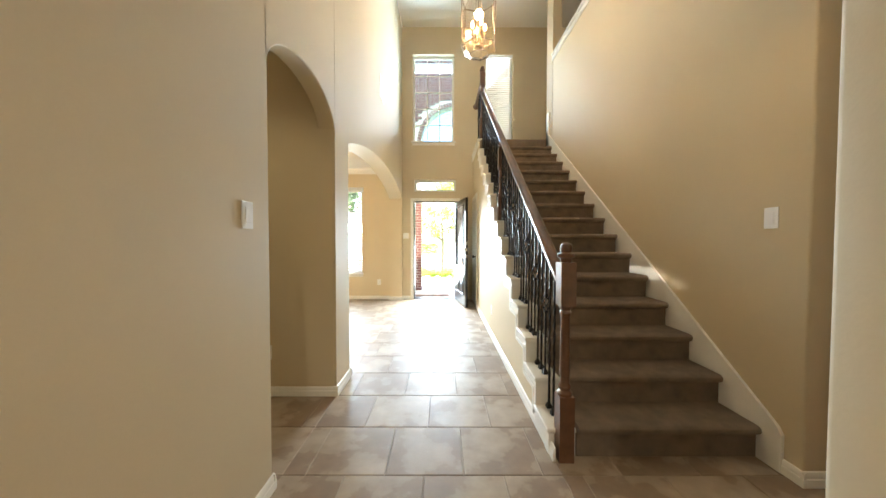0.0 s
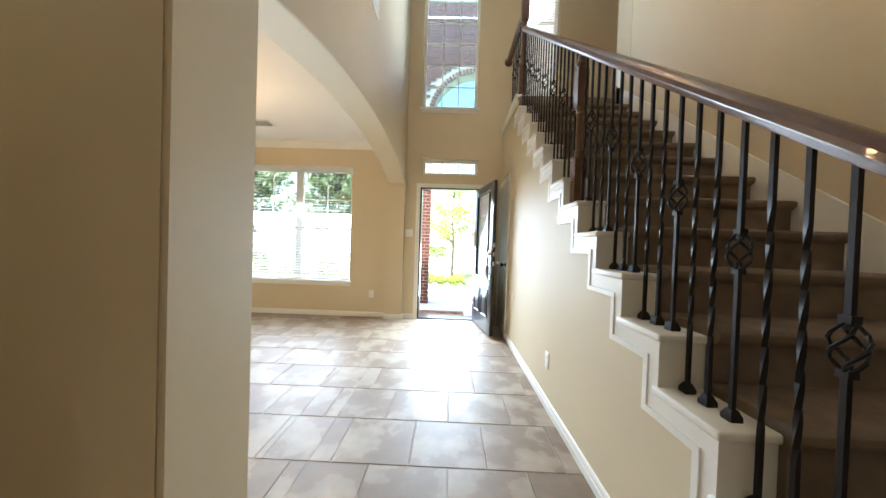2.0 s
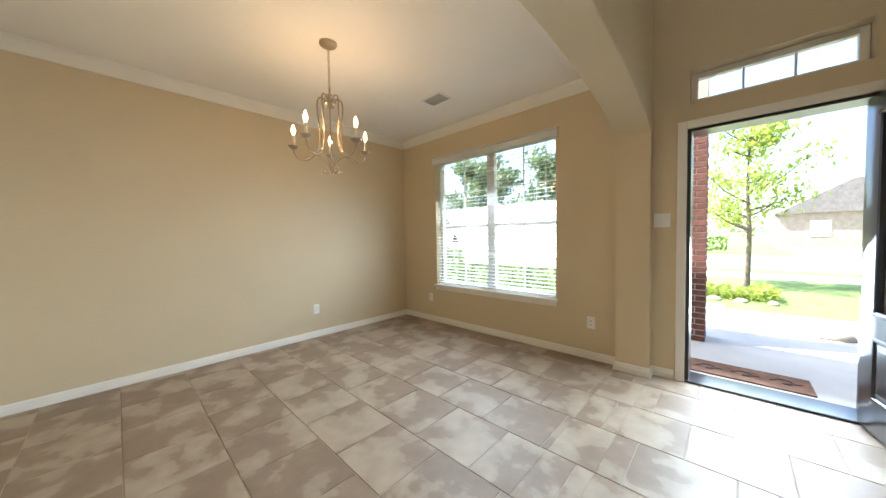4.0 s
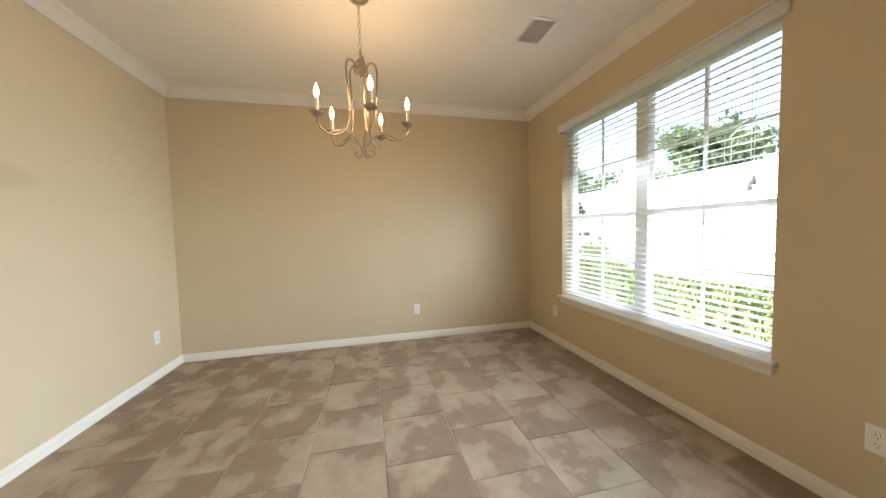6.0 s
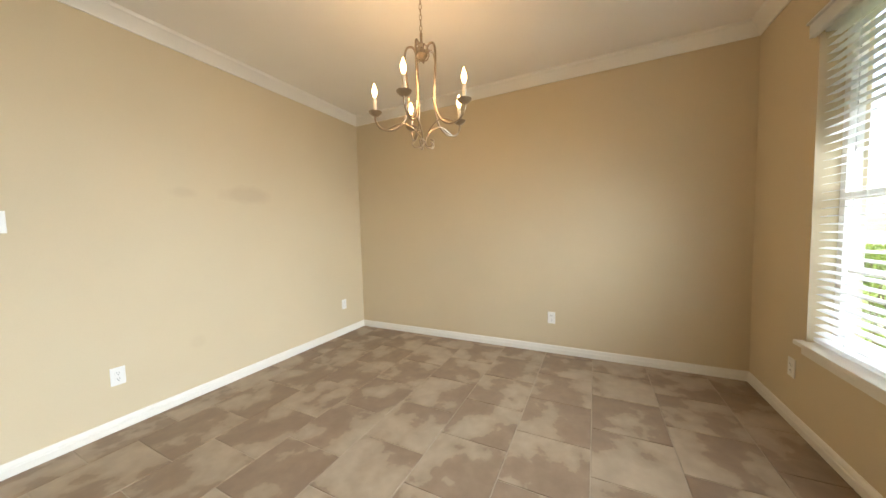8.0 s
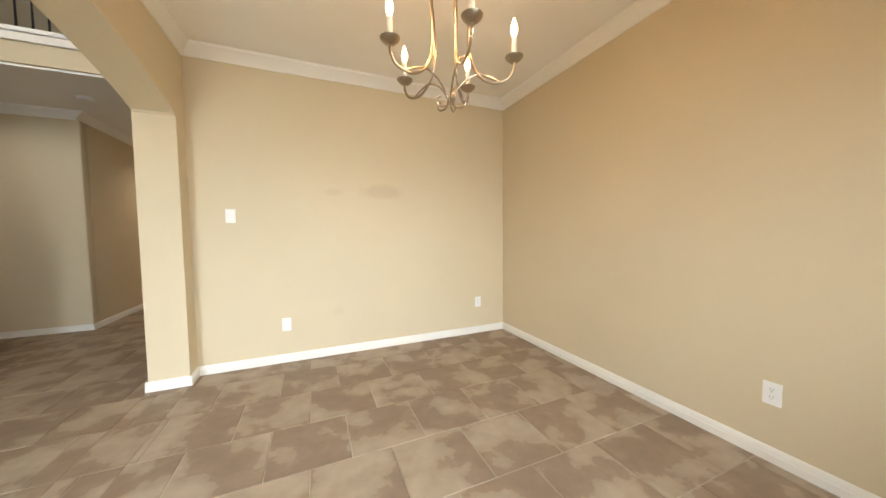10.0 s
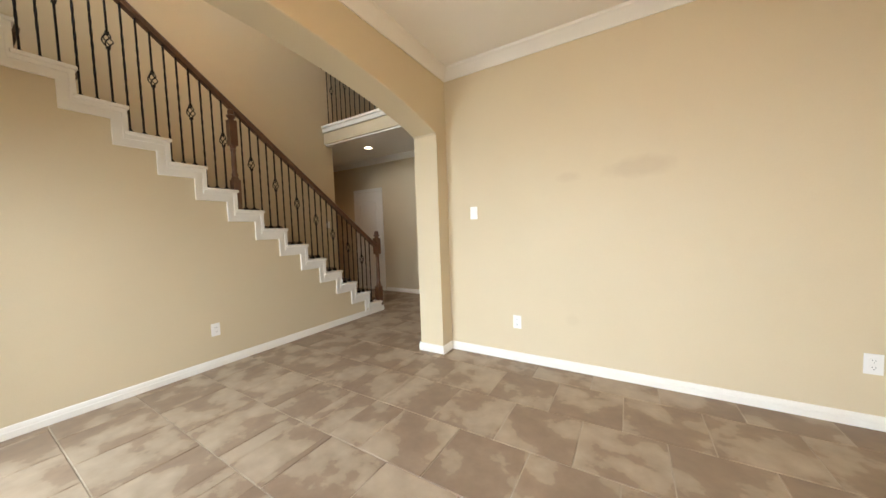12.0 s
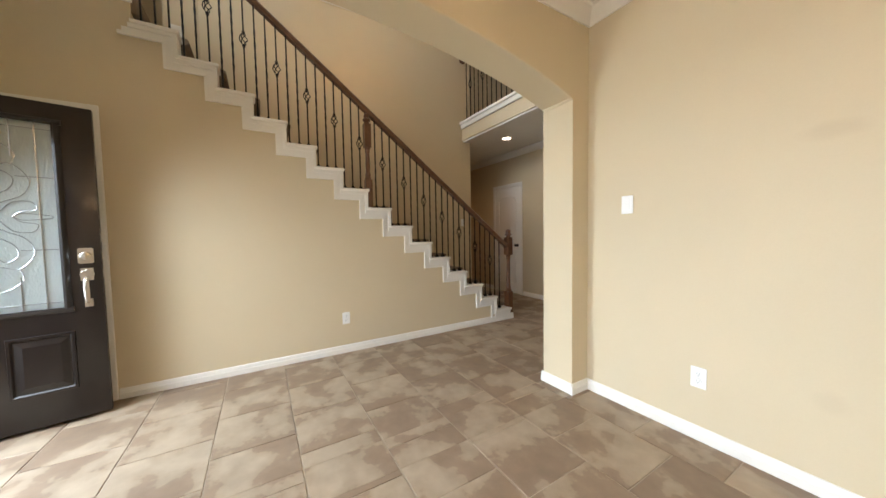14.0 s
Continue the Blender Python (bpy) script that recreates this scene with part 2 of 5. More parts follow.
def tube(bm, pts, r, seg=8, closed=False):
    """A round rod along points; r a number or a list."""
    pts = [Vector(p) for p in pts]
    rings, k = [], len(pts)
    for i, p in enumerate(pts):
        d = (pts[(i + 1) % k] - pts[i - 1]) if closed else (pts[min(i + 1, k - 1)] - pts[max(i - 1, 0)])
        d.normalize()
        side = d.cross(Vector((0.13, 0.31, 1) if abs(d.z) < 0.9 else (1, 0.2, 0))).normalized()
        up = side.cross(d)
        rad = r[i] if isinstance(r, (list, tuple)) else r
        rings.append([bm.verts.new(p + rad * (math.cos(2 * math.pi * j / seg) * side + math.sin(2 * math.pi * j / seg) * up)) for j in range(seg)])
    pairs = list(zip(rings, rings[1:])) + ([(rings[-1], rings[0])] if closed else [])
    for a, b in pairs:
        for j in range(seg):
            bm.faces.new((a[j], a[(j + 1) % seg], b[(j + 1) % seg], b[j]))
    if not closed:
        bm.faces.new(rings[0][::-1])
        bm.faces.new(rings[-1])


def smooth_path(pts, n=6):
    """A smooth line through the points."""
    p = [Vector(q) for q in pts]
    out = []
    for i in range(len(p) - 1):
        a, b, c, d = p[max(i - 1, 0)], p[i], p[i + 1], p[min(i + 2, len(p) - 1)]
        for k in range(n):
            t = k / n
            out.append(0.5 * ((2 * b) + (c - a) * t + (2 * a - 5 * b + 4 * c - d) * t * t + (3 * b - a - 3 * c + d) * t ** 3))
    return out + [p[-1]]


def mesh_of(bm, name, material, smooth=0.0, bevel=0.0, seg=2):
    bmesh.ops.recalc_face_normals(bm, faces=bm.faces)
    if bevel:
        es = [e for e in bm.edges if len(e.link_faces) == 2 and e.calc_face_angle(0) > 0.6]
        bmesh.ops.bevel(bm, geom=es, offset=bevel, segments=seg, profile=0.5, affect="EDGES", clamp_overlap=True)
    me = bpy.data.meshes.new(name)
    bm.to_mesh(me)
    bm.free()
    me.materials.append(material)
    if smooth:
        me.shade_smooth()
        me.set_sharp_from_angle(angle=radians(smooth))
    return me


def part(name, bm, material, parent=None, label="", smooth=0.0, bevel=0.0, seg=2, m=None):
    ob = new(name, mesh_of(bm, name, material, smooth, bevel, seg))
    if parent is not None:
        ob.parent = parent
    if m is not None:
        ob.matrix_basis = m
    if label:
        ob["label"] = label
    return ob


def share(name, me, parent, m):
    ob = new(name, me)
    ob.parent, ob.matrix_basis = parent, m
    return ob


def thing(name, label, category, at=None, group="", kind=""):
    ob = new(name)
    ob.empty_display_size = 0.1
    if at is not None:
        ob.matrix_basis = at
    return tagged(ob, label, category, group, kind)


def structure(name, bm, material, label="", category="", smooth=0.0, bevel=0.0, seg=2):
    return tagged(part(name, bm, material, None, "", smooth, bevel, seg), label, category, "", "structure")


# ---- the plan ----
XW, XA, XH = -4.14, -1.115, -0.86        # dining room's west wall; dining and hall faces of the arch wall
XP = -0.99                              # back face of the narrow arch
YS, YP, YF = 2.505, 2.355, 6.35         # dining room's south wall, passage's north wall, front wall
ZC, Z2, ZT = 2.70, 2.975, 5.60           # ground-floor ceiling, upper floor, top ceiling
XS, XR = 0.603, 1.775                     # stair's open side, stair's wall side
FT = 0.20                               # front wall's thickness


def wall_with_holes(name, cuts_u, cuts_v, holes, place, material, label, depth):
    """A wall of real thickness: cells of a grid without the holes. place(u, v, d) -> point."""
    bm = bmesh.new()
    solid = {}
    for i in range(len(cuts_u) - 1):
        for j in range(len(cuts_v) - 1):
            u, v = (cuts_u[i] + cuts_u[i + 1]) / 2, (cuts_v[j] + cuts_v[j + 1]) / 2
            solid[i, j] = not any(a < u < b and c < v < d for a, b, c, d in holes)
    vert = {}

    def w(i, j, d):
        if (i, j, d) not in vert:
            vert[i, j, d] = bm.verts.new(place(cuts_u[i], cuts_v[j], depth * d))
        return vert[i, j, d]
    for (i, j), s in solid.items():
        if not s:
            continue
        for d in (0, 1):
            bm.faces.new((w(i, j, d), w(i + 1, j, d), w(i + 1, j + 1, d), w(i, j + 1, d)))
        for di, dj, a, b in ((-1, 0, (i, j), (i, j + 1)), (1, 0, (i + 1, j), (i + 1, j + 1)), (0, -1, (i, j), (i + 1, j)), (0, 1, (i, j + 1), (i + 1, j + 1))):
            if not solid.get((i + di, j + dj), False):
                bm.faces.new((w(*a, 0), w(*b, 0), w(*b, 1), w(*a, 1)))
    bmesh.ops.dissolve_limit(bm, angle_limit=0.01, verts=bm.verts, edges=bm.edges)
    return structure(name, bm, material, label, "wall")


# openings of the front wall: x0, x1, z0, z1
HOLES = [(-0.63, 0.28, 0.0, 2.045), (-0.62, 0.25, 2.25, 2.50), (-0.65, 0.21, 3.27, 5.05), (0.86, 1.42, 3.30, 5.06), (-3.45, -1.70, 0.545, 2.30)]
us = sorted({XW - 0.2, 3.6} | {h[k] for h in HOLES for k in (0, 1)})
vs = sorted({-0.25, ZT + 0.2} | {h[k] for h in HOLES for k in (2, 3)})
wall_with_holes("wall_north", us, vs, HOLES, lambda u, v, d: (u, YF + d, v), WALL, "tan painted front wall with door and window openings", FT)


def arched_wall():
    """The wall between hall and dining room, with a narrow arch and a wide one."""
    low = {}

    def arch(y0, y1, spring, rise, power, n=36):
        for k in range(n + 1):
            t = -math.cos(math.pi * k / n)
            y = (y0 + y1) / 2 + (y1 - y0) / 2 * t
            low[round(y, 5)] = spring + rise * (1 - abs(t) ** 2) ** power
    arch(1.425, 2.345, 2.05, 0.25, 0.5)
    arch(2.68, 6.25, 2.07, 0.26, 0.85)
    bm = bmesh.new()
    spans = []
    a1 = sorted(k for k in low if k < 2.5)
    a2 = sorted(k for k in low if k > 2.5)
    spans.append((-3.0, 1.425, 0, 0))
    spans += [(p, q, low[p], low[q]) for p, q in zip(a1, a1[1:])]
    spans.append((2.345, 2.68, 0, 0))
    spans += [(p, q, low[p], low[q]) for p, q in zip(a2, a2[1:])]
    spans.append((6.25, YF, 0, 0))
    for p, q, zp, zq in spans:
        xa = XP if q < 2.35 else XA
        for x in (xa, XH):
            bm.faces.new([bm.verts.new(c) for c in ((x, p, zp), (x, q, zq), (x, q, ZT), (x, p, ZT))])
        bm.faces.new([bm.verts.new(c) for c in ((xa, p, zp), (XH, p, zp), (XH, q, zq), (xa, q, zq))])
        bm.faces.new([bm.verts.new(c) for c in ((xa, p, ZT), (XH, p, ZT), (XH, q, ZT), (xa, q, ZT))])
    for y, top, xa in ((1.425, low[1.425], XP), (2.345, low[2.345], XP), (2.68, low[2.68], XA), (6.25, low[6.25], XA), (-3.0, ZT, XP), (YF, ZT, XA)):
        bm.faces.new([bm.verts.new(c) for c in ((xa, y, 0), (XH, y, 0), (XH, y, top), (xa, y, top))])
    bm.faces.new([bm.verts.new(c) for c in ((XA, 2.345, 0), (XP, 2.345, 0), (XP, 2.345, ZT), (XA, 2.345, ZT))])
    bmesh.ops.remove_doubles(bm, verts=bm.verts, dist=0.0005)
    ob = structure("wall_arches", bm, WALL, "tan wall with a narrow and a wide arched opening, rounded edges", "wall")
    bv = ob.modifiers.new("rounded_corners", "BEVEL")
    bv.width, bv.segments, bv.limit_method, bv.angle_limit = 0.018, 3, "ANGLE", radians(50)
    ob.data.shade_smooth()
    ob.data.set_sharp_from_angle(angle=radians(40))


arched_wall()


def slab(name, x0, x1, y0, y1, z0, z1, material, label, category="wall", bevel=0.0):
    bm = bmesh.new()
    box(bm, x0, x1, y0, y1, z0, z1)
    return structure(name, bm, material, label, category, bevel=bevel, seg=3, smooth=40 if bevel else 0)


slab("wall_west", XW - 0.15, XW, YS - 0.15, YF, -0.1, 3.0, WALL, "tan painted dining room wall")
slab("wall_south", XW, XP - 0.004, 2.343, YS, 0, 3.0, SCUFFED, "tan painted dining room wall, faint brown scuffs")
slab("ceiling_dining", XW, XA, YS, YF, ZC, ZC + 0.2, CEIL, "white textured dining room ceiling", "ceiling")
slab("passage_wall_north", -3.5, XH - 0.02, 2.3405, 2.3425, 0, ZC, WALL, "tan painted passage wall")
slab("passage_wall", -3.5, XP, 1.0, 1.10, 0, ZC, WALL, "tan painted passage wall")
slab("passage_wall_end", -3.6, -3.5, 1.0, YP, 0, ZC, WALL, "tan painted passage end wall")
slab("ceiling_passage", -3.5, XP, 1.1, YP, ZC, ZC + 0.2, CEIL, "white passage ceiling", "ceiling")
slab("wall_stair", XR, XR + 0.14, 1.45, 5.05, 0, 4.24, WALL, "tan wall beside the stairs, with a half-wall top", bevel=0.012)
slab("wall_stair_post", XR, XR + 0.14, 5.052, 5.34, 2.6, ZT, WALL, "tan wall post at the stair landing")
slab("wall_under_landing", XR, XR + 0.14, 5.052, YF, 0, 2.598, WALL, "tan wall under the landing")
slab("wall_hall_door", 0.54, 3.6, 0.28, 0.40, 0, ZC, WALL, "tan hall wall with a white door", bevel=0.012)
slab("wall_hall_side", 0.54, 0.66, -3.0, 0.279, 0, ZC, WALL, "tan hall wall", bevel=0.0)
slab("wall_hall_end", 3.6, 3.72, 0.28, YF, 0, ZC, WALL, "tan hall end wall")
slab("wall_behind", XH, 0.54, -3.1, -3.0, 0, ZC, WALL, "tan wall closing the hall")
slab("floor_upper", XH, 3.6, -3.0, 1.62, ZC + 0.004, Z2 - 0.03, WALL, "edge of the upper floor over the hall", "floor edge")
slab("ceiling_hall", XH, 3.6, -3.0, 1.60, ZC - 0.02, ZC, CEIL, "white hall ceiling", "ceiling")
slab("carpet_upper", XH, 3.6, -3.0, 1.60, Z2 - 0.028, Z2, CARPET, "brown carpet of the upper floor", "carpet")
slab("floor_upper_side", XR + 0.142, 3.6, 1.604, YF, ZC, Z2, CARPET, "brown carpet of the upper hall", "carpet")
slab("wall_upper_back", XH, 3.6, -3.1, -3.0, Z2, ZT, WALL, "tan upper floor wall")
slab("wall_upper_east", 3.6, 3.72, -3.0, YF, Z2, ZT, WALL, "tan upper floor wall")
slab("ceiling_top", XH, 3.6, -3.0, YF, ZT, ZT + 0.15, CEIL, "white ceiling over the two-storey foyer", "ceiling")

# half-wall cap beside the stairs
bm = bmesh.new()
box(bm, XR - 0.03, XR + 0.17, 1.62, 5.05, 4.242, 4.28)
box(bm, XR - 0.016, XR - 0.001, 1.62, 5.05, 4.17, 4.242)
structure("trim_half_wall_cap", bm, TRIM, "white painted cap on the half wall", "trim", bevel=0.006)

# upper floor's edge trim on the balcony
bm = bmesh.new()
box(bm, XH, XR - 0.002, 1.621, 1.65, Z2 - 0.09, Z2 - 0.02)
box(bm, XH, XR - 0.002, 1.56, 1.67, Z2 - 0.019, Z2 + 0.02)
structure("trim_balcony", bm, TRIM, "white painted trim along the balcony edge", "trim", bevel=0.006)

BASE = [(0, 0), (0.016, 0), (0.016, 0.04), (0.012, 0.046), (0.012, 0.062), (0.006, 0.073), (0, 0.076)]
CROWN = [(0, 0), (0, -0.10), (0.012, -0.10), (0.016, -0.085), (0.03, -0.07), (0.055, -0.03), (0.07, -0.02), (0.075, 0)]


def strip(name, runs, prof, z, label):
    """Baseboard or crown along straight runs (x0, y0, x1, y1, nx, ny), n pointing into the room."""
    bm = bmesh.new()
    for x0, y0, x1, y1, nx, ny in runs:
        prism(bm, prof, lambda u, v: (x0 + nx * u, y0 + ny * u, z + v), lambda u, v: (x1 + nx * u, y1 + ny * u, z + v))
    return structure(name, bm, TRIM, label, "trim", smooth=30)


strip("baseboard", [
    (XW, YS, XW, YF, 1, 0), (XW, YF, XA, YF, 0, -1), (XW, YS, XA, YS, 0, 1),
    (XA, YS, XA, 2.6955, -1, 0), (XA - 0.0155, 2.68, XH + 0.0155, 2.68, 0, 1), (XH, 2.345, XH, 2.6955, 1, 0),
    (XA, 6.2345, XA, YF, -1, 0), (XA - 0.0155, 6.25, XH + 0.0155, 6.25, 0, -1), (XH, 6.2345, XH, YF, 1, 0),
    (XH, YF, -0.70, YF, 0, -1), (XH, -3, XH, 1.4405, 1, 0), (XP, 1.425, XH + 0.0155, 1.425, 0, 1), (-3.5, 2.345, XH + 0.0155, 2.345, 0, -1),
    (XS, 1.62, XS, 5.49, -1, 0), (XR, 1.4345, XR, 1.535, -1, 0), (XR - 0.0155, 1.45, XR + 0.14, 1.45, 0, -1),
    (0.54, 0.40, 1.60, 0.40, 0, 1), (2.42, 0.40, 3.6, 0.40, 0, 1), (0.54, -3, 0.54, 0.4155, -1, 0), (3.6, 0.4, 3.6, 3, -1, 0), (XR + 0.14, 1.45, XR + 0.14, 5, 1, 0),
], BASE, 0.0, "white painted profiled baseboard")
strip("crown_moulding", [
    (XW, YS, XW, YF, 1, 0), (XW, YF, XA, YF, 0, -1), (XW, YS, XA, YS, 0, 1), (XA, YS, XA, YF, -1, 0),
], CROWN, ZC, "white painted crown moulding round the dining room")
strip("crown_moulding", [
    (0.54, 0.40, 3.6, 0.40, 0, 1), (0.54, -3, 0.54, 0.475, -1, 0), (XH, -3, XH, 1.60, 1, 0),
], CROWN, ZC - 0.02, "white painted crown moulding in the hall")

# ---- doors and windows of the front wall ----


def casing(name, x0, x1, z1, w, label, y=YF):
    bm = bmesh.new()
    box(bm, x0 - w, x0, y - 0.018, y - 0.001, 0, z1 + w)
    box(bm, x1, x1 + w, y - 0.018, y - 0.001, 0, z1 + w)
    box(bm, x0 + 0.0005, x1 - 0.0005, y - 0.018, y - 0.001, z1, z1 + w)
    return structure(name, bm, TRIM, label, "trim", bevel=0.004)


casing("door_casing", -0.63, 0.28, 2.045, 0.062, "white painted casing of the front door")
door_frame = thing("door_frame_1", "white jamb and dark threshold of the front door", "door frame", kind="structure")
bm = bmesh.new()
box(bm, -0.629, -0.605, YF + 0.001, YF + FT, 0.02, 2.044)
box(bm, 0.262, 0.279, YF + 0.001, YF + FT, 0.02, 2.044)
box(bm, -0.604, 0.261, YF + 0.001, YF + FT, 2.022, 2.044)
part("jamb", bm, DOORM, door_frame, "dark jamb")
bm = bmesh.new()
box(bm, -0.628, 0.278, YF - 0.01, YF + FT + 0.03, 0.0, 0.018)
part("threshold", bm, DOORM, door_frame, "dark metal threshold", bevel=0.005)


def sash_window(name, x0, x1, z0, z1, nx, nz, label, y=YF + 0.10, mid=None, mull=None, pane=None):
    """A fixed or hung window: frame, bars and panes."""
    w = thing(name, label, "window", kind="structure")
    f = 0.045
    bm = bmesh.new()
    box(bm, x0 + 0.001, x0 + f, y, y + 0.06, z0 + 0.001, z1 - 0.001)
    box(bm, x1 - f, x1 - 0.001, y, y + 0.06, z0 + 0.001, z1 - 0.001)
    box(bm, x0 + f, x1 - f, y, y + 0.06, z0 + 0.001, z0 + f)
    box(bm, x0 + f, x1 - f, y, y + 0.06, z1 - f, z1 - 0.001)
    part("window_frame", bm, VINYL, w, bevel=0.003)
    bays = [(x0 + f, x1 - f)] if mull is None else [(x0 + f, mull - 0.055), (mull + 0.055, x1 - f)]
    if mull is not None:
        bm = bmesh.new()
        box(bm, mull - 0.055, mull + 0.055, y - 0.005, y + 0.065, z0 + f, z1 - f)
        part("mullion", bm, VINYL, w, bevel=0.003)
    for a, b in bays:
        rows = [(z0 + f, z1 - f)] if mid is None else [(z0 + f, mid - 0.02), (mid + 0.02, z1 - f)]
        if mid is not None:
            bm = bmesh.new()
            box(bm, a, b, y - 0.01, y + 0.045, mid - 0.02, mid + 0.02)
            part("meeting_rail", bm, VINYL, w, bevel=0.003)
        for c, d in rows:
            bm = bmesh.new()
            box(bm, a, b, y + 0.028, y + 0.032, c, d)
            p = part("pane", bm, pane or PANE, w)
            p.visible_shadow = False
            bm = bmesh.new()
            n2 = nz if mid is None else max(1, nz // 2)
            for k in range(1, nx):
                x = a + (b - a) * k / nx
                box(bm, x - 0.007, x + 0.007, y + 0.018, y + 0.042, c, d)
            for k in range(1, n2):
                z = c + (d - c) * k / n2
                box(bm, a, b, y + 0.02, y + 0.04, z - 0.007, z + 0.007)
            if nx > 1 or n2 > 1:
                part("glazing_bars", bm, VINYL, w)
    return w


def sill(x0, x1, z, w, parent):
    bm = bmesh.new()
    box(bm, x0 - w, x1 + w, YF - 0.045, YF + 0.10, z - 0.022, z + 0.003)
    box(bm, x0 - w + 0.02, x1 + w - 0.02, YF - 0.016, YF - 0.001, z - 0.075, z - 0.022)
    return part("window_sill", bm, TRIM, parent, "white painted sill", bevel=0.004)


w1 = sash_window("window_1", -3.45, -1.70, 0.545, 2.30, 2, 4, "double hung dining room window with a centre mullion", mid=1.36, mull=-2.575)
sill(-3.45, -1.70, 0.545, 0.03, w1)
w2 = sash_window("window_2", -0.62, 0.25, 2.25, 2.50, 3, 1, "narrow transom window over the front door")
w3 = sash_window("window_3", -0.65, 0.21, 3.27, 5.05, 3, 5, "tall upper foyer window with glazing bars", pane=TINTED)
sill(-0.65, 0.21, 3.27, 0.03, w3)
w4 = sash_window("window_4", 0.86, 1.42, 3.30, 5.06, 2, 5, "tall landing window behind a lowered blind")


def blind(name, x0, x1, z0, z1, y, pitch, tilt, depth, label, cords):
    b = thing(name, label, "window blind")
    bm = bmesh.new()
    box(bm, x0, x1, y - 0.032, y + 0.03, z1 - 0.06, z1)
    part("headrail", bm, BLIND, b, bevel=0.004)
    n = int((z1 - 0.07 - z0 - 0.03) / pitch)
    me = bpy.data.meshes.new("slat")
    bm = bmesh.new()
    c, s, h = math.cos(tilt), math.sin(tilt), depth / 2
    prof = [(-h, 0), (-h / 2, 0.0022), (0, 0.003), (h / 2, 0.0022), (h, 0), (h / 2, -0.0003), (0, 0.0005), (-h / 2, -0.0003)]
    prism(bm, prof, lambda u, v: (x0 + 0.008, u * c - v * s, u * s + v * c), lambda u, v: (x1 - 0.008, u * c - v * s, u * s + v * c))
    me = mesh_of(bm, "slat", BLIND, 30)
    for k in range(n):
        share("slat", me, b, pose(0, y, z1 - 0.09 - pitch * k))
    bm = bmesh.new()
    box(bm, x0 + 0.006, x1 - 0.006, y - 0.026, y + 0.026, z0, z0 + 0.022)
    part("bottom_rail", bm, BLIND, b, bevel=0.004)
    for x in cords:
        bm = bmesh.new()
        for dy in (-depth / 2, depth / 2):
            tube(bm, [(x, y + dy, z0), (x, y + dy, z1 - 0.05)], 0.0012, 4)
        part("ladder_cord", bm, BLIND, b)
    return b


b1 = blind("window_blind", -3.44, -1.71, 0.56, 2.295, YF + 0.045, 0.043, radians(9), 0.05, "white horizontal slat blind, slats open, in the dining window", (-3.2, -2.75, -2.35, -1.95))
bm = bmesh.new()
tube(bm, [(-1.80, YF + 0.005, 2.24), (-1.80, YF + 0.006, 1.50)], 0.0015, 5)
lathe(bm, [(0.004, 0.05), (0.011, 0.03), (0.012, 0.0), (0.0, 0.0)], 10, (-1.80, YF + 0.006, 1.45))
tube(bm, [(-1.815, YF + 0.005, 2.24), (-1.815, YF + 0.006, 1.47)], 0.0015, 5)
lathe(bm, [(0.004, 0.05), (0.011, 0.03), (0.012, 0.0), (0.0, 0.0)], 10, (-1.818, YF + 0.006, 1.42))
part("pull_cord", bm, BLIND, b1)
b2 = blind("window_blind", 0.87, 1.41, 3.31, 5.055, YF + 0.045, 0.04, radians(62), 0.05, "white horizontal slat blind, lowered and closed, at the landing", (0.97, 1.31))
# valance over the dining window
bm = bmesh.new()
box(bm, -3.48, -1.67, YF - 0.03, YF - 0.002, 2.235, 2.31)
box(bm, -3.49, -1.66, YF - 0.04, YF - 0.002, 2.31, 2.325)
tagged(part("blind_valance", bm, BLIND, bevel=0.004), "white valance board over the dining window blind", "valance")

# ---- front door, standing open ----


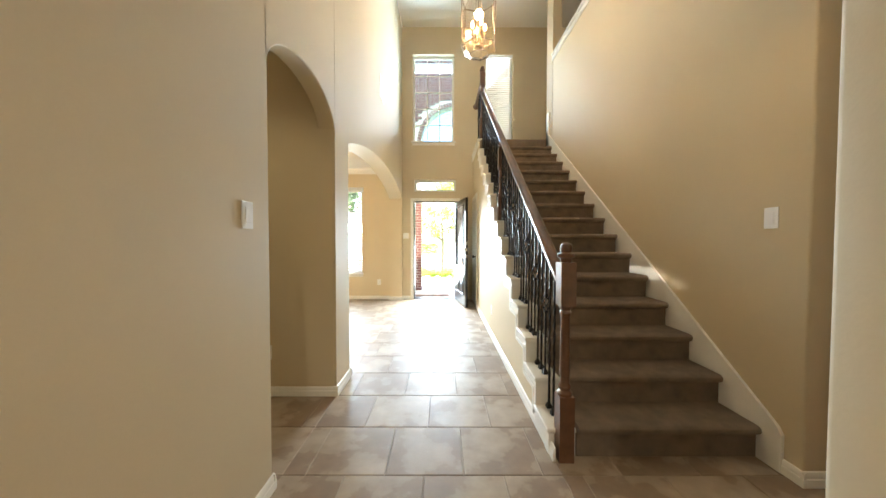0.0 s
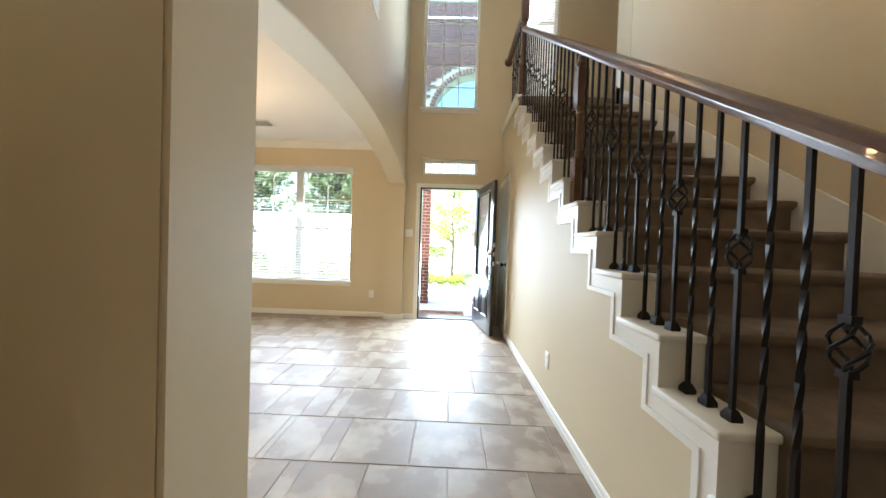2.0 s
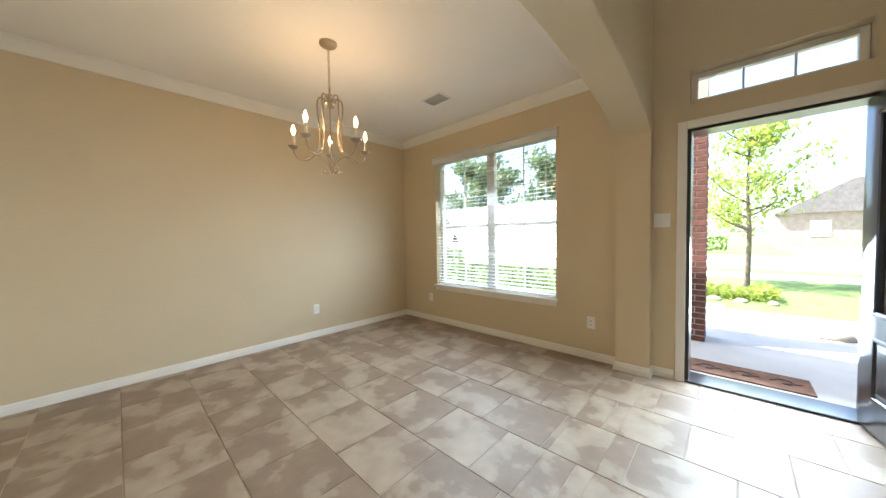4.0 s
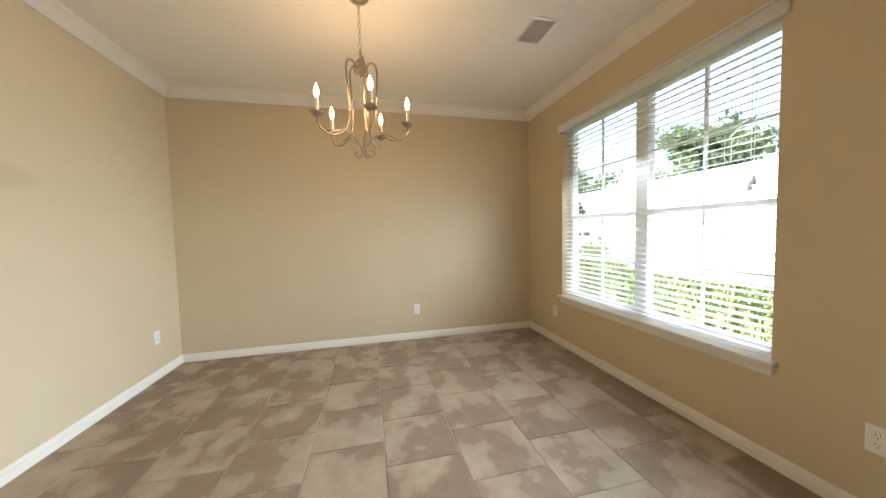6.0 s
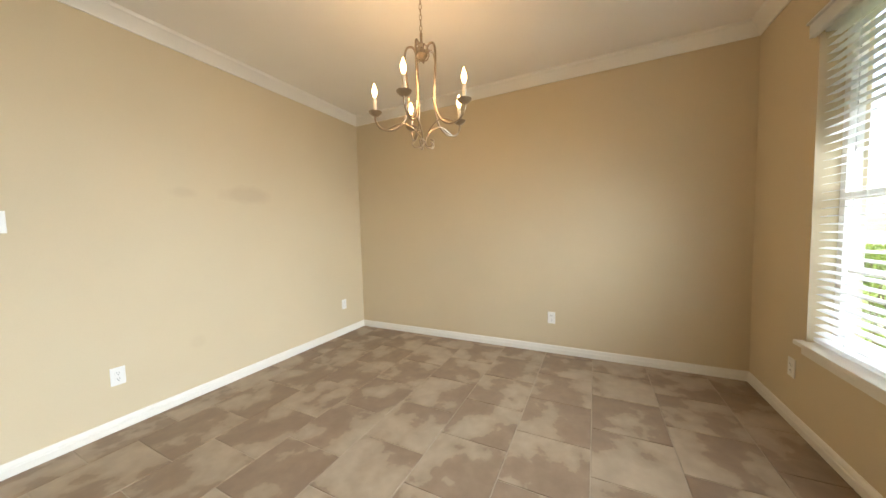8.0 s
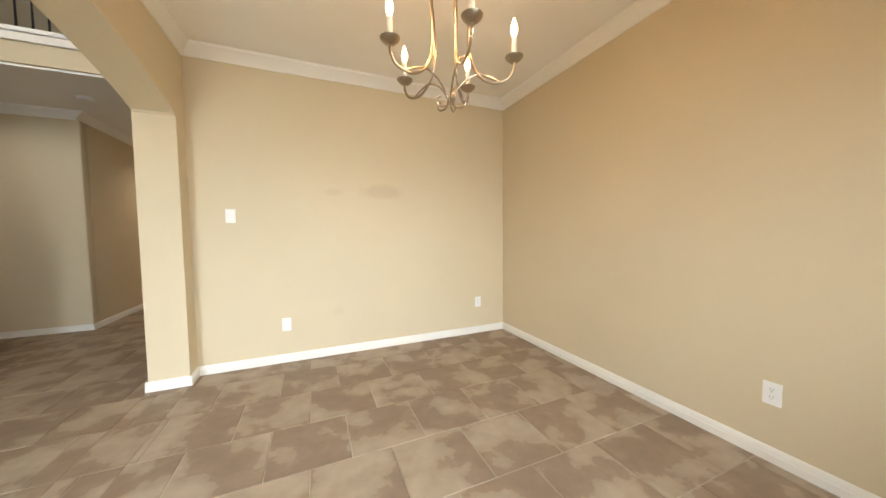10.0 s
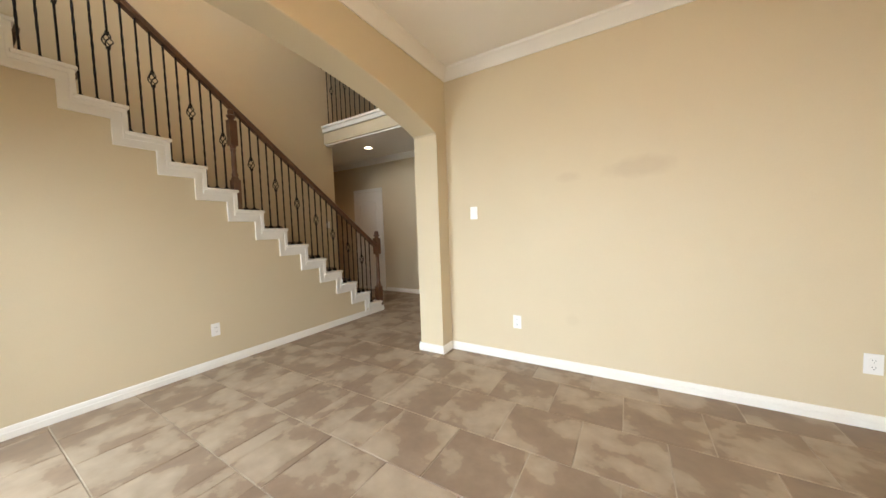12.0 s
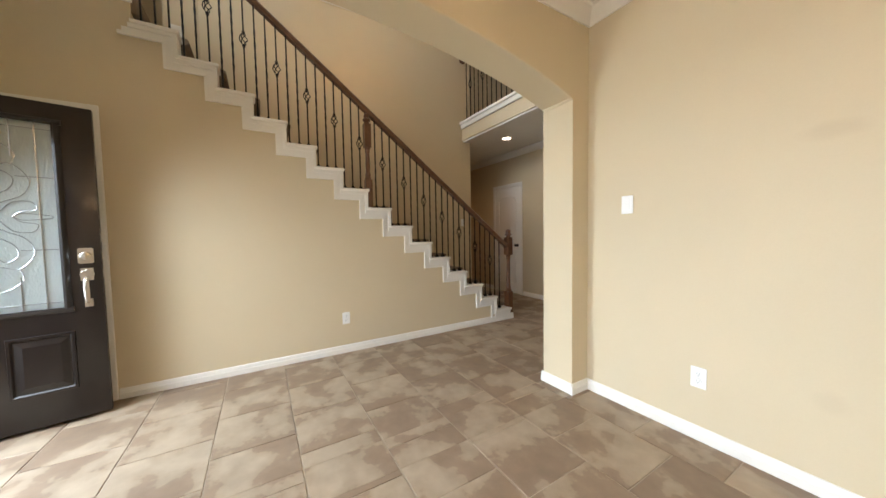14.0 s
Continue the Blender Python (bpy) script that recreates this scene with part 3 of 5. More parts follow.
def front_door():
    ob = thing("door_1", "dark brown front door with leaded frosted glass, standing open", "door", pose(0.27, YF - 0.005, 0.022, 0, 0, -79.5), kind="structure")
    L, T, H = 0.885, 0.044, 1.985
    gx0, gx1, gz0, gz1 = 0.165, 0.72, 0.72, 1.86
    # stiles and rails; local x along the leaf, y through it
    bm = bmesh.new()
    cu = [0, gx0, gx1, L]
    holes = [(gx0, gx1, gz0, gz1)]
    cz = [0, gz0, gz1, H]
    for i in range(3):
        for j in range(3):
            if (i, j) != (1, 1):
                box(bm, cu[i], cu[i + 1], -T, 0, cz[j], cz[j + 1])
    bmesh.ops.remove_doubles(bm, verts=bm.verts, dist=0.0005)
    inner = [f for f in bm.faces if len([e for e in f.edges if len(e.link_faces) > 2]) == 4]
    bmesh.ops.delete(bm, geom=inner, context="FACES_ONLY")
    bmesh.ops.dissolve_limit(bm, angle_limit=0.01, verts=bm.verts, edges=bm.edges)
    part("leaf", bm, DOORM, ob, smooth=30, bevel=0.003)
    for side in (-1, 1):
        y0 = 0 if side > 0 else -T
        bm = bmesh.new()
        prof = [(0, 0), (0, 0.012), (0.012, 0.016), (0.028, 0.008), (0.034, 0)]
        for a, b, ax in (((gx0, gz0), (gx1, gz0), "h"), ((gx0, gz1), (gx1, gz1), "h"), ((gx0, gz0), (gx0, gz1), "v"), ((gx1, gz0), (gx1, gz1), "v")):
            sx = 1 if ax == "v" and a[0] == gx1 else -1
            sz = 1 if ax == "h" and a[1] == gz1 else -1
            if ax == "h":
                prism(bm, prof, lambda u, v: (a[0] - 0.034, y0 + side * v, a[1] + sz * (u - 0.006)), lambda u, v: (b[0] + 0.034, y0 + side * v, a[1] + sz * (u - 0.006)))
            else:
                prism(bm, prof, lambda u, v: (a[0] + sx * (u - 0.006), y0 + side * v, a[1]), lambda u, v: (a[0] + sx * (u - 0.006), y0 + side * v, b[1]))
        part("glass_moulding", bm, DOORM, ob, smooth=30)
        # two raised lower panels
        for px0, px1 in ((0.135, 0.405), (0.48, 0.75)):
            bm = bmesh.new()
            pz0, pz1 = 0.20, 0.57
            s = lambda d, h: [(px0 + d, y0 + side * h, pz0 + d), (px1 - d, y0 + side * h, pz0 + d), (px1 - d, y0 + side * h, pz1 - d), (px0 + d, y0 + side * h, pz1 - d)]
            rings = [[bm.verts.new(c) for c in s(d, h)] for d, h in ((0, -0.001), (0.004, 0.011), (0.016, 0.011), (0.024, 0.002), (0.03, 0.002), (0.062, 0.012), (0.066, 0.012))]
            for r0, r1 in zip(rings, rings[1:]):
                for k in range(4):
                    bm.faces.new((r0[k], r0[(k + 1) % 4], r1[(k + 1) % 4], r1[k]))
            bm.faces.new(rings[-1])
            part("raised_panel", bm, DOORM, ob)
    bm = bmesh.new()
    box(bm, gx0, gx1, -T / 2 - 0.004, -T / 2 + 0.004, gz0, gz1)
    g = part("glass", bm, LEADED, ob, "frosted textured glass")
    # leaded scrollwork, both faces
    cx, cz0 = (gx0 + gx1) / 2, (gz0 + gz1) / 2
    bm = bmesh.new()
    for side in (-1, 1):
        y = -T / 2 + side * 0.006
        for x in (gx0 + 0.075, gx1 - 0.075):
            tube(bm, [(x, y, gz0), (x, y, gz1)], 0.0035, 5)
        for x in (cx - 0.11, cx + 0.11):
            tube(bm, [(x, y, gz0), (x, y, cz0 - 0.36)], 0.003, 5)
            tube(bm, [(x, y, gz1), (x, y, cz0 + 0.36)], 0.003, 5)
        for z in (gz0 + 0.04, gz1 - 0.04):
            tube(bm, [(gx0, y, z), (gx1, y, z)], 0.003, 5)
        for sx in (-1, 1):
            for z in (cz0 - 0.2, cz0 + 0.24):
                tube(bm, [(cx + sx * 0.12, y, z), (cx + sx * 0.278, y, z)], 0.003, 5)
            for sz in (-1, 1):
                def w(pts):
                    tube(bm, [Vector((cx + sx * p[0], y, cz0 + sz * p[1])) for p in smooth_path([(a, b, 0) for a, b in pts], 6)], 0.0027, 5)
                w([(0, 0.02), (0.06, 0.08), (0.14, 0.13), (0.17, 0.22), (0.11, 0.31), (0.03, 0.30), (0.0, 0.42)])
                w([(0, 0.10), (0.09, 0.16), (0.11, 0.23), (0.06, 0.27), (0.03, 0.22)])
                w([(0.05, 0.02), (0.10, 0.085), (0.17, 0.09), (0.19, 0.045), (0.13, 0.03), (0.10, 0.0)])
                w([(0.10, 0.0), (0.14, 0.02), (0.24, 0.008), (0.25, 0.0)])
                w([(0.11, 0.31), (0.12, 0.38), (0.05, 0.44), (0.0, 0.42)])
    part("lead_came", bm, CAME, ob, "silvery leaded scrollwork", smooth=50)
    # locks on both faces
    lx = L - 0.068
    for side in (-1, 1):
        y0 = 0 if side > 0 else -T
        m = pose(lx, y0, 1.045, -90 * side)
        bm = bmesh.new()
        box(bm, -0.034, 0.034, -0.045, 0.045, 0, 0.012, m)
        box(bm, -0.028, 0.028, -0.05, 0.05, 0, 0.009, m)
        lathe(bm, [(0.026, 0.011), (0.025, 0.026), (0.018, 0.03), (0, 0.03)], 20, m=m)
        box(bm, -0.004, 0.004, -0.018, 0.018, 0.028, 0.042, m)
        part("deadbolt", bm, NICKEL, ob, "satin nickel deadbolt", smooth=35)
        bm = bmesh.new()
        m = pose(lx, y0, 0.925, -90 * side)
        lathe(bm, [(0.034, 0), (0.034, 0.006), (0.028, 0.012), (0, 0.012)], 8, m=m)
        box(bm, -0.028, 0.028, -0.04, 0.04, 0, 0.009, m)
        if side < 0:
            pts = [(lx, y0 - 0.01, 0.905), (lx, y0 - 0.045, 0.90), (lx, y0 - 0.055, 0.86), (lx, y0 - 0.05, 0.80), (lx, y0 - 0.035, 0.755), (lx, y0 - 0.005, 0.745)]
            tube(bm, smooth_path(pts, 5), [0.008 + 0.006 * math.sin(math.pi * min(1, k / 25.0)) for k in range(26)], 10)
            box(bm, lx - 0.018, lx + 0.018, y0 - 0.008, y0, 0.715, 0.765)
        else:
            lathe(bm, [(0.012, 0.01), (0.011, 0.035), (0.026, 0.05), (0.029, 0.062), (0.02, 0.075), (0, 0.077)], 18, m=m)
        part("door_handle", bm, NICKEL, ob, "satin nickel handle", smooth=35)
    bm = bmesh.new()
    for z in (0.925, 1.045, 1.16):
        box(bm, L - 0.002, L + 0.002, -T / 2 - 0.012, -T / 2 + 0.012, z - 0.027, z + 0.027)
    part("latch_plate", bm, NICKEL, ob)
    bm = bmesh.new()
    for z in (0.2, 1.0, 1.8):
        tube(bm, [(-0.004, 0.006, z - 0.05), (-0.004, 0.006, z + 0.05)], 0.007, 8)
    part("hinge", bm, NICKEL, ob)


front_door()

# closet door in the wall under the stairs
closet = thing("door_2", "closed white closet door with a dark knob under the stairs", "door", kind="structure")
bm = bmesh.new()
box(bm, XS - 0.006, XS - 0.001, 5.56, 6.24, 0.01, 2.03)
part("door_panel", bm, TRIM, closet)
bm = bmesh.new()
box(bm, XS - 0.02, XS - 0.0008, 5.495, 5.557, 0, 2.10)
box(bm, XS - 0.02, XS - 0.0008, 6.243, 6.305, 0, 2.10)
box(bm, XS - 0.02, XS - 0.0008, 5.5575, 6.2425, 2.035, 2.10)
part("casing", bm, TRIM, closet, bevel=0.004)
bm = bmesh.new()
lathe(bm, [(0.03, 0), (0.03, 0.008), (0.012, 0.012), (0.011, 0.035), (0.026, 0.045), (0.029, 0.06), (0.018, 0.07), (0, 0.071)], 16, m=pose(XS - 0.006, 5.64, 0.93, 0, -90, 0))
part("knob", bm, IRON, closet, "dark knob", smooth=40)

# hall door seen past the stairs
hd = thing("door_3", "closed cream two-panel hall door with a dark knob", "door", kind="structure")
HX0, HX1, HY = 1.68, 2.36, 0.40
bm = bmesh.new()
box(bm, HX0, HX1, HY + 0.001, HY + 0.012, 0.01, 2.03)
part("door_panel", bm, TRIM, hd)
for z0, z1, arch in ((0.2, 0.85, 0), (1.0, 1.86, 0.09)):
    bm = bmesh.new()
    pts = [(HX0 + 0.11, z0), (HX1 - 0.11, z0), (HX1 - 0.11, z1 - arch)]
    if arch:
        pts += [((HX0 + HX1) / 2 + (HX1 - HX0 - 0.22) / 2 * math.cos(a), z1 - arch + arch * math.sin(a)) for a in [math.pi * k / 12 for k in range(1, 12)]]
    pts += [(HX0 + 0.11, z1 - arch)]
    tube(bm, [(x, HY + 0.013, z) for x, z in pts], 0.012, 6, closed=True)
    part("panel_moulding", bm, TRIM, hd, smooth=50)
bm = bmesh.new()
box(bm, HX0 - 0.06, HX0 - 0.001, HY + 0.001, HY + 0.02, 0, 2.10)
box(bm, HX1 + 0.001, HX1 + 0.06, HY + 0.001, HY + 0.02, 0, 2.10)
box(bm, HX0 - 0.0005, HX1 + 0.0005, HY + 0.001, HY + 0.02, 2.035, 2.10)
part("casing", bm, TRIM, hd, bevel=0.004)
bm = bmesh.new()
lathe(bm, [(0.03, 0), (0.03, 0.008), (0.012, 0.012), (0.011, 0.035), (0.026, 0.045), (0.029, 0.06), (0.018, 0.07), (0, 0.071)], 16, m=pose(HX0 + 0.06, HY + 0.012, 0.93, -90))
part("knob", bm, IRON, hd, "dark knob", smooth=40)

# ---- stairs ----
RUN, RISE, Y1, NST = 0.2405, 0.185, 1.695, 16
SL = RISE / RUN


def ty(i):
    return Y1 + RUN * (i - 1)


def tz(i):
    return RISE * i - 0.03


stairs = thing("staircase", "straight flight of stairs covered in brown carpet with white trim", "staircase", kind="structure")
bm = bmesh.new()
r, z = 0.028, RISE
prof = [(0.0, -RISE), (0.0, -0.055), (-0.012, -0.05), (-0.026, -0.04), (-0.032, -0.026), (-0.03, -0.012), (-0.02, -0.003), (-0.005, 0.0), (RUN + 0.02, 0.0), (RUN + 0.02, -RISE)]
prism(bm, prof, lambda u, v: (XS + 0.135, u, v), lambda u, v: (XR - 0.022, u, v))
tread = mesh_of(bm, "carpet_step", CARPET, 35)
for i in range(1, NST):
    share("carpet_step", tread, stairs, pose(0, Y1 - 0.035 + RUN * (i - 1), RISE * i))
bm = bmesh.new()
box(bm, XS + 0.02, XR, ty(NST) - 0.035, YF, Z2 - 0.17, Z2)
part("landing", bm, CARPET, stairs, "brown carpeted landing", bevel=0.02, seg=3, smooth=40)
# the wall under the open side, stepped on top
bm = bmesh.new()
prof = [(Y1, 0.0)]
for i in range(1, NST):
    prof += [(ty(i), tz(i) - 0.03), (ty(i + 1), tz(i) - 0.03)]
prof += [(ty(NST), Z2 - 0.04), (YF, Z2 - 0.04), (YF, 0.0)]
prism(bm, prof, lambda u, v: (XS, u, v), lambda u, v: (XS + 0.13, u, v))
structure("wall_under_stairs", bm, WALL, "tan wall under the open side of the stairs", "wall")
# caps, risers and moulding of the open side
capm = bmesh.new()
box(capm, XS - 0.034, XS + 0.134, -0.03, RUN + 0.002, -0.028, 0.0)
cap = mesh_of(capm, "tread_cap", TRIM, 30, 0.008, 3)
rm = bmesh.new()
box(rm, XS - 0.002, XS + 0.133, -0.016, -0.001, -RISE, -0.028)
riser = mesh_of(rm, "riser", TRIM, 0)
mm = bmesh.new()
for t, b0, d in ((0.0, 0.03, 0.022), (0.03, 0.064, 0.014), (0.064, 0.088, 0.02)):
    box(mm, XS - d, XS - 0.001, -0.016 + t, RUN - 0.016 + b0, -0.028 - b0, -0.028 - t)
    box(mm, XS - d, XS - 0.001, -0.016 + t, -0.016 + b0, -0.028 - RISE - t, -0.028 - b0 - 0.0002)
mould = mesh_of(mm, "stringer_moulding", TRIM, 0)
for i in range(1, NST):
    m = pose(0, ty(i), tz(i))
    share("tread_cap", cap, stairs, m)
    share("riser", riser, stairs, m)
    if i > 1:
        share("stringer_moulding", mould, stairs, m)
bm = bmesh.new()
box(bm, XS - 0.02, XS - 0.001, Y1 - 0.016, Y1 + RUN, tz(1) - 0.108, tz(1) - 0.028)
box(bm, XS - 0.02, XS - 0.001, Y1 - 0.016, Y1 + 0.05, 0, tz(1) - 0.1085)
part("stringer_moulding", bm, TRIM, stairs)
bm = bmesh.new()
box(bm, XS - 0.03, XS + 0.12, ty(NST) - 0.03, YF, Z2 - 0.02, Z2 + 0.012)
box(bm, XS - 0.018, XS - 0.001, ty(NST) - 0.016, YF, Z2 - 0.11, Z2 - 0.0205)
part("landing_trim", bm, TRIM, stairs, bevel=0.004)
# skirt on the wall side
bm = bmesh.new()
a, b = Y1 - 0.16, ty(NST) - 0.02
prof = [(a, 0.0), (a, 0.20), (a + 0.02, 0.235), (b, 0.235 + SL * (b - a - 0.02)), (b, SL * (b - a) - 0.12), (a + 0.35, 0.0)]
prism(bm, prof, lambda u, v: (XR - 0.02, u, v), lambda u, v: (XR - 0.001, u, v))
box(bm, XR - 0.02, XR - 0.001, b - 0.10, b - 0.001, Z2 - 0.2, Z2 + 0.42)
part("skirt_board", bm, TRIM, stairs, "white painted skirt board")

# ---- railing ----
RX = XS + 0.055


def rail_z(y):
    """Underside of the sloping handrail."""
    return tz(1) + 0.815 + SL * (y - Y1)


railing = thing("stair_railing", "wooden handrail with black iron balusters along the stairs", "railing", kind="structure")
RAILP = [(-0.03, 0), (0.03, 0), (0.031, 0.018), (0.036, 0.026), (0.036, 0.044), (0.026, 0.06), (0.01, 0.067), (-0.01, 0.067), (-0.026, 0.06), (-0.036, 0.044), (-0.036, 0.026), (-0.031, 0.018)]


def handrail(a, b, parent):
    bm = bmesh.new()
    d = Vector(b) - Vector(a)
    side = Vector((d.y, -d.x, 0)).normalized()
    prism(bm, RAILP, lambda u, v: Vector(a) + side * u + Vector((0, 0, v)), lambda u, v: Vector(b) + side * u + Vector((0, 0, v)))
    return part("handrail", bm, WOOD, parent, "polished brown wooden handrail", smooth=35)


def baluster(length, basket):
    """Square iron bar with a twist, or a basket, and a shoe at its foot. Origin at the foot."""
    bm = bmesh.new()
    h, n = 0.0068, 30
    rings = []
    for k in range(n + 1):
        z = length * k / n
        t = z / length
        if basket:
            turn = 0.0
        else:
            turn = max(0.0, min(1.0, (t - 0.2) / 0.6)) * math.pi * 3
        rings.append([bm.verts.new((h * 1.2 * math.cos(turn + q * math.pi / 2 + math.pi / 4), h * 1.2 * math.sin(turn + q * math.pi / 2 + math.pi / 4), z)) for q in range(4)])
    mid = (0.50, 0.62)
    for k in range(n):
        if basket and abs((k + 0.5) / n - 0.56) < 0.055:
            continue
        for q in range(4):
            bm.faces.new((rings[k][q], rings[k][(q + 1) % 4], rings[k + 1][(q + 1) % 4], rings[k + 1][q]))
    bm.faces.new(rings[-1])
    if basket:
        z0, z1 = length * 0.56 - 0.055, length * 0.56 + 0.055
        for q in range(4):
            pts = []
            for k in range(9):
                t = k / 8
                a = q * math.pi / 2 + t * math.pi
                rr = 0.004 + 0.026 * math.sin(math.pi * t)
                pts.append((rr * math.cos(a), rr * math.sin(a), z0 + (z1 - z0) * t))
            tube(bm, pts, 0.0042, 5)
        for z in (z0, z1):
            box(bm, -0.011, 0.011, -0.011, 0.011, z - 0.008, z + 0.008)
    s = 0.017
    v = [bm.verts.new(c) for c in ((-s, -s, 0), (s, -s, 0), (s, s, 0), (-s, s, 0), (-s, -s, 0.014), (s, -s, 0.014), (s, s, 0.014), (-s, s, 0.014))]
    u = [bm.verts.new((a * 0.009, b * 0.009, 0.032)) for a, b in ((-1, -1), (1, -1), (1, 1), (-1, 1))]
    for q in range(4):
        p = (q + 1) % 4
        bm.faces.new((v[q], v[p], v[p + 4], v[q + 4]))
        bm.faces.new((v[q + 4], v[p + 4], u[p], u[q]))
    return mesh_of(bm, "baluster", IRON, 30)


def newel(name, z0, z1, parent, at, base=0.045):
    """Square and turned newel post: plinth, turned shaft, square block, cap with a button."""
    H = z1 - z0
    p = part(name, square_turned(H, base), WOOD, parent, "dark stained wooden newel post", smooth=35)
    p.matrix_basis = pose(at[0], at[1], z0)
    return p


def square_turned(H, b):
    bm = bmesh.new()
    q = H - 0.11
    lo, hi = 0.30 * H, q - 0.24
    box(bm, -b, b, -b, b, 0, lo)
    lathe(bm, [(b * 0.98, lo), (b * 1.0, lo + 0.015), (b * 0.72, lo + 0.03), (b * 0.88, lo + 0.05), (b * 0.6, lo + 0.075), (b * 0.68, lo + 0.14), (b * 0.58, hi - 0.06), (b * 0.78, hi - 0.04), (b * 0.62, hi - 0.025), (b * 0.95, hi)], 20)
    box(bm, -b, b, -b, b, hi, q)
    lathe(bm, [(b * 0.7, q), (b * 0.75, q + 0.02), (b * 1.12, q + 0.03), (b * 1.15, q + 0.045), (b * 0.7, q + 0.055), (b * 0.85, q + 0.075), (b * 0.7, q + 0.098), (b * 0.3, q + 0.108), (0, q + 0.11)], 20)
    return bm


handrail((RX, Y1 - 0.01, rail_z(Y1 - 0.01)), (RX, ty(NST) - 0.04, rail_z(ty(NST) - 0.04)), railing)
newel("newel_post", 0.0, 1.215, railing, (RX, Y1 - 0.05), 0.041)
newel("newel_post", tz(8), rail_z(ty(9) - 0.045) + 0.005, railing, (RX, ty(9) - 0.045), 0.034)
newel("newel_post", Z2 - 0.02, Z2 + 1.26, railing, (RX, ty(NST) + 0.02), 0.042)
bals = []
for j in range(3):
    off = 0.035 + RUN / 3 * j
    bals.append((off, baluster(rail_z(Y1 + off) - tz(1), j == 0)))
for i in range(1, NST):
    for j, (off, me) in enumerate(bals):
        if (i == 8 and j == 2) or (i == 1 and j == 0):
            continue
        share("baluster", me, railing, pose(RX, ty(i) + off, tz(i)))
# level rail on the landing and on the balcony
ZR = Z2 + 0.98
handrail((RX, ty(NST) + 0.06, ZR), (RX, YF - 0.03, ZR), railing)
bm = bmesh.new()
lathe(bm, [(0.06, 0), (0.06, 0.012), (0.045, 0.02), (0.045, 0.03), (0, 0.03)], 20, m=pose(RX, YF - 0.001, ZR + 0.03, 90))
part("rosette", bm, WOOD, railing, smooth=40)
lev = [baluster(ZR - Z2 - 0.01, k) for k in (False, True)]
for k in range(6):
    share("baluster", lev[k % 3 == 1], railing, pose(RX, ty(NST) + 0.13 + 0.1 * k, Z2 + 0.012))

balcony = thing("balcony_railing", "wooden rail with iron balusters along the upper balcony", "railing", kind="structure")
handrail((XH, 1.60, ZR + 0.02), (XR - 0.03, 1.60, ZR + 0.02), balcony)
bm = bmesh.new()
lathe(bm, [(0.06, 0), (0.06, 0.012), (0.045, 0.02), (0.045, 0.03), (0, 0.03)], 20, m=pose(XR - 0.001, 1.60, ZR + 0.05, 0, -90))
part("rosette", bm, WOOD, balcony, smooth=40)
for k in range(25):
    share("baluster", lev[k % 3 == 1], balcony, pose(XR - 0.12 - 0.104 * k, 1.60, Z2 + 0.02))

# ---- lamps ----


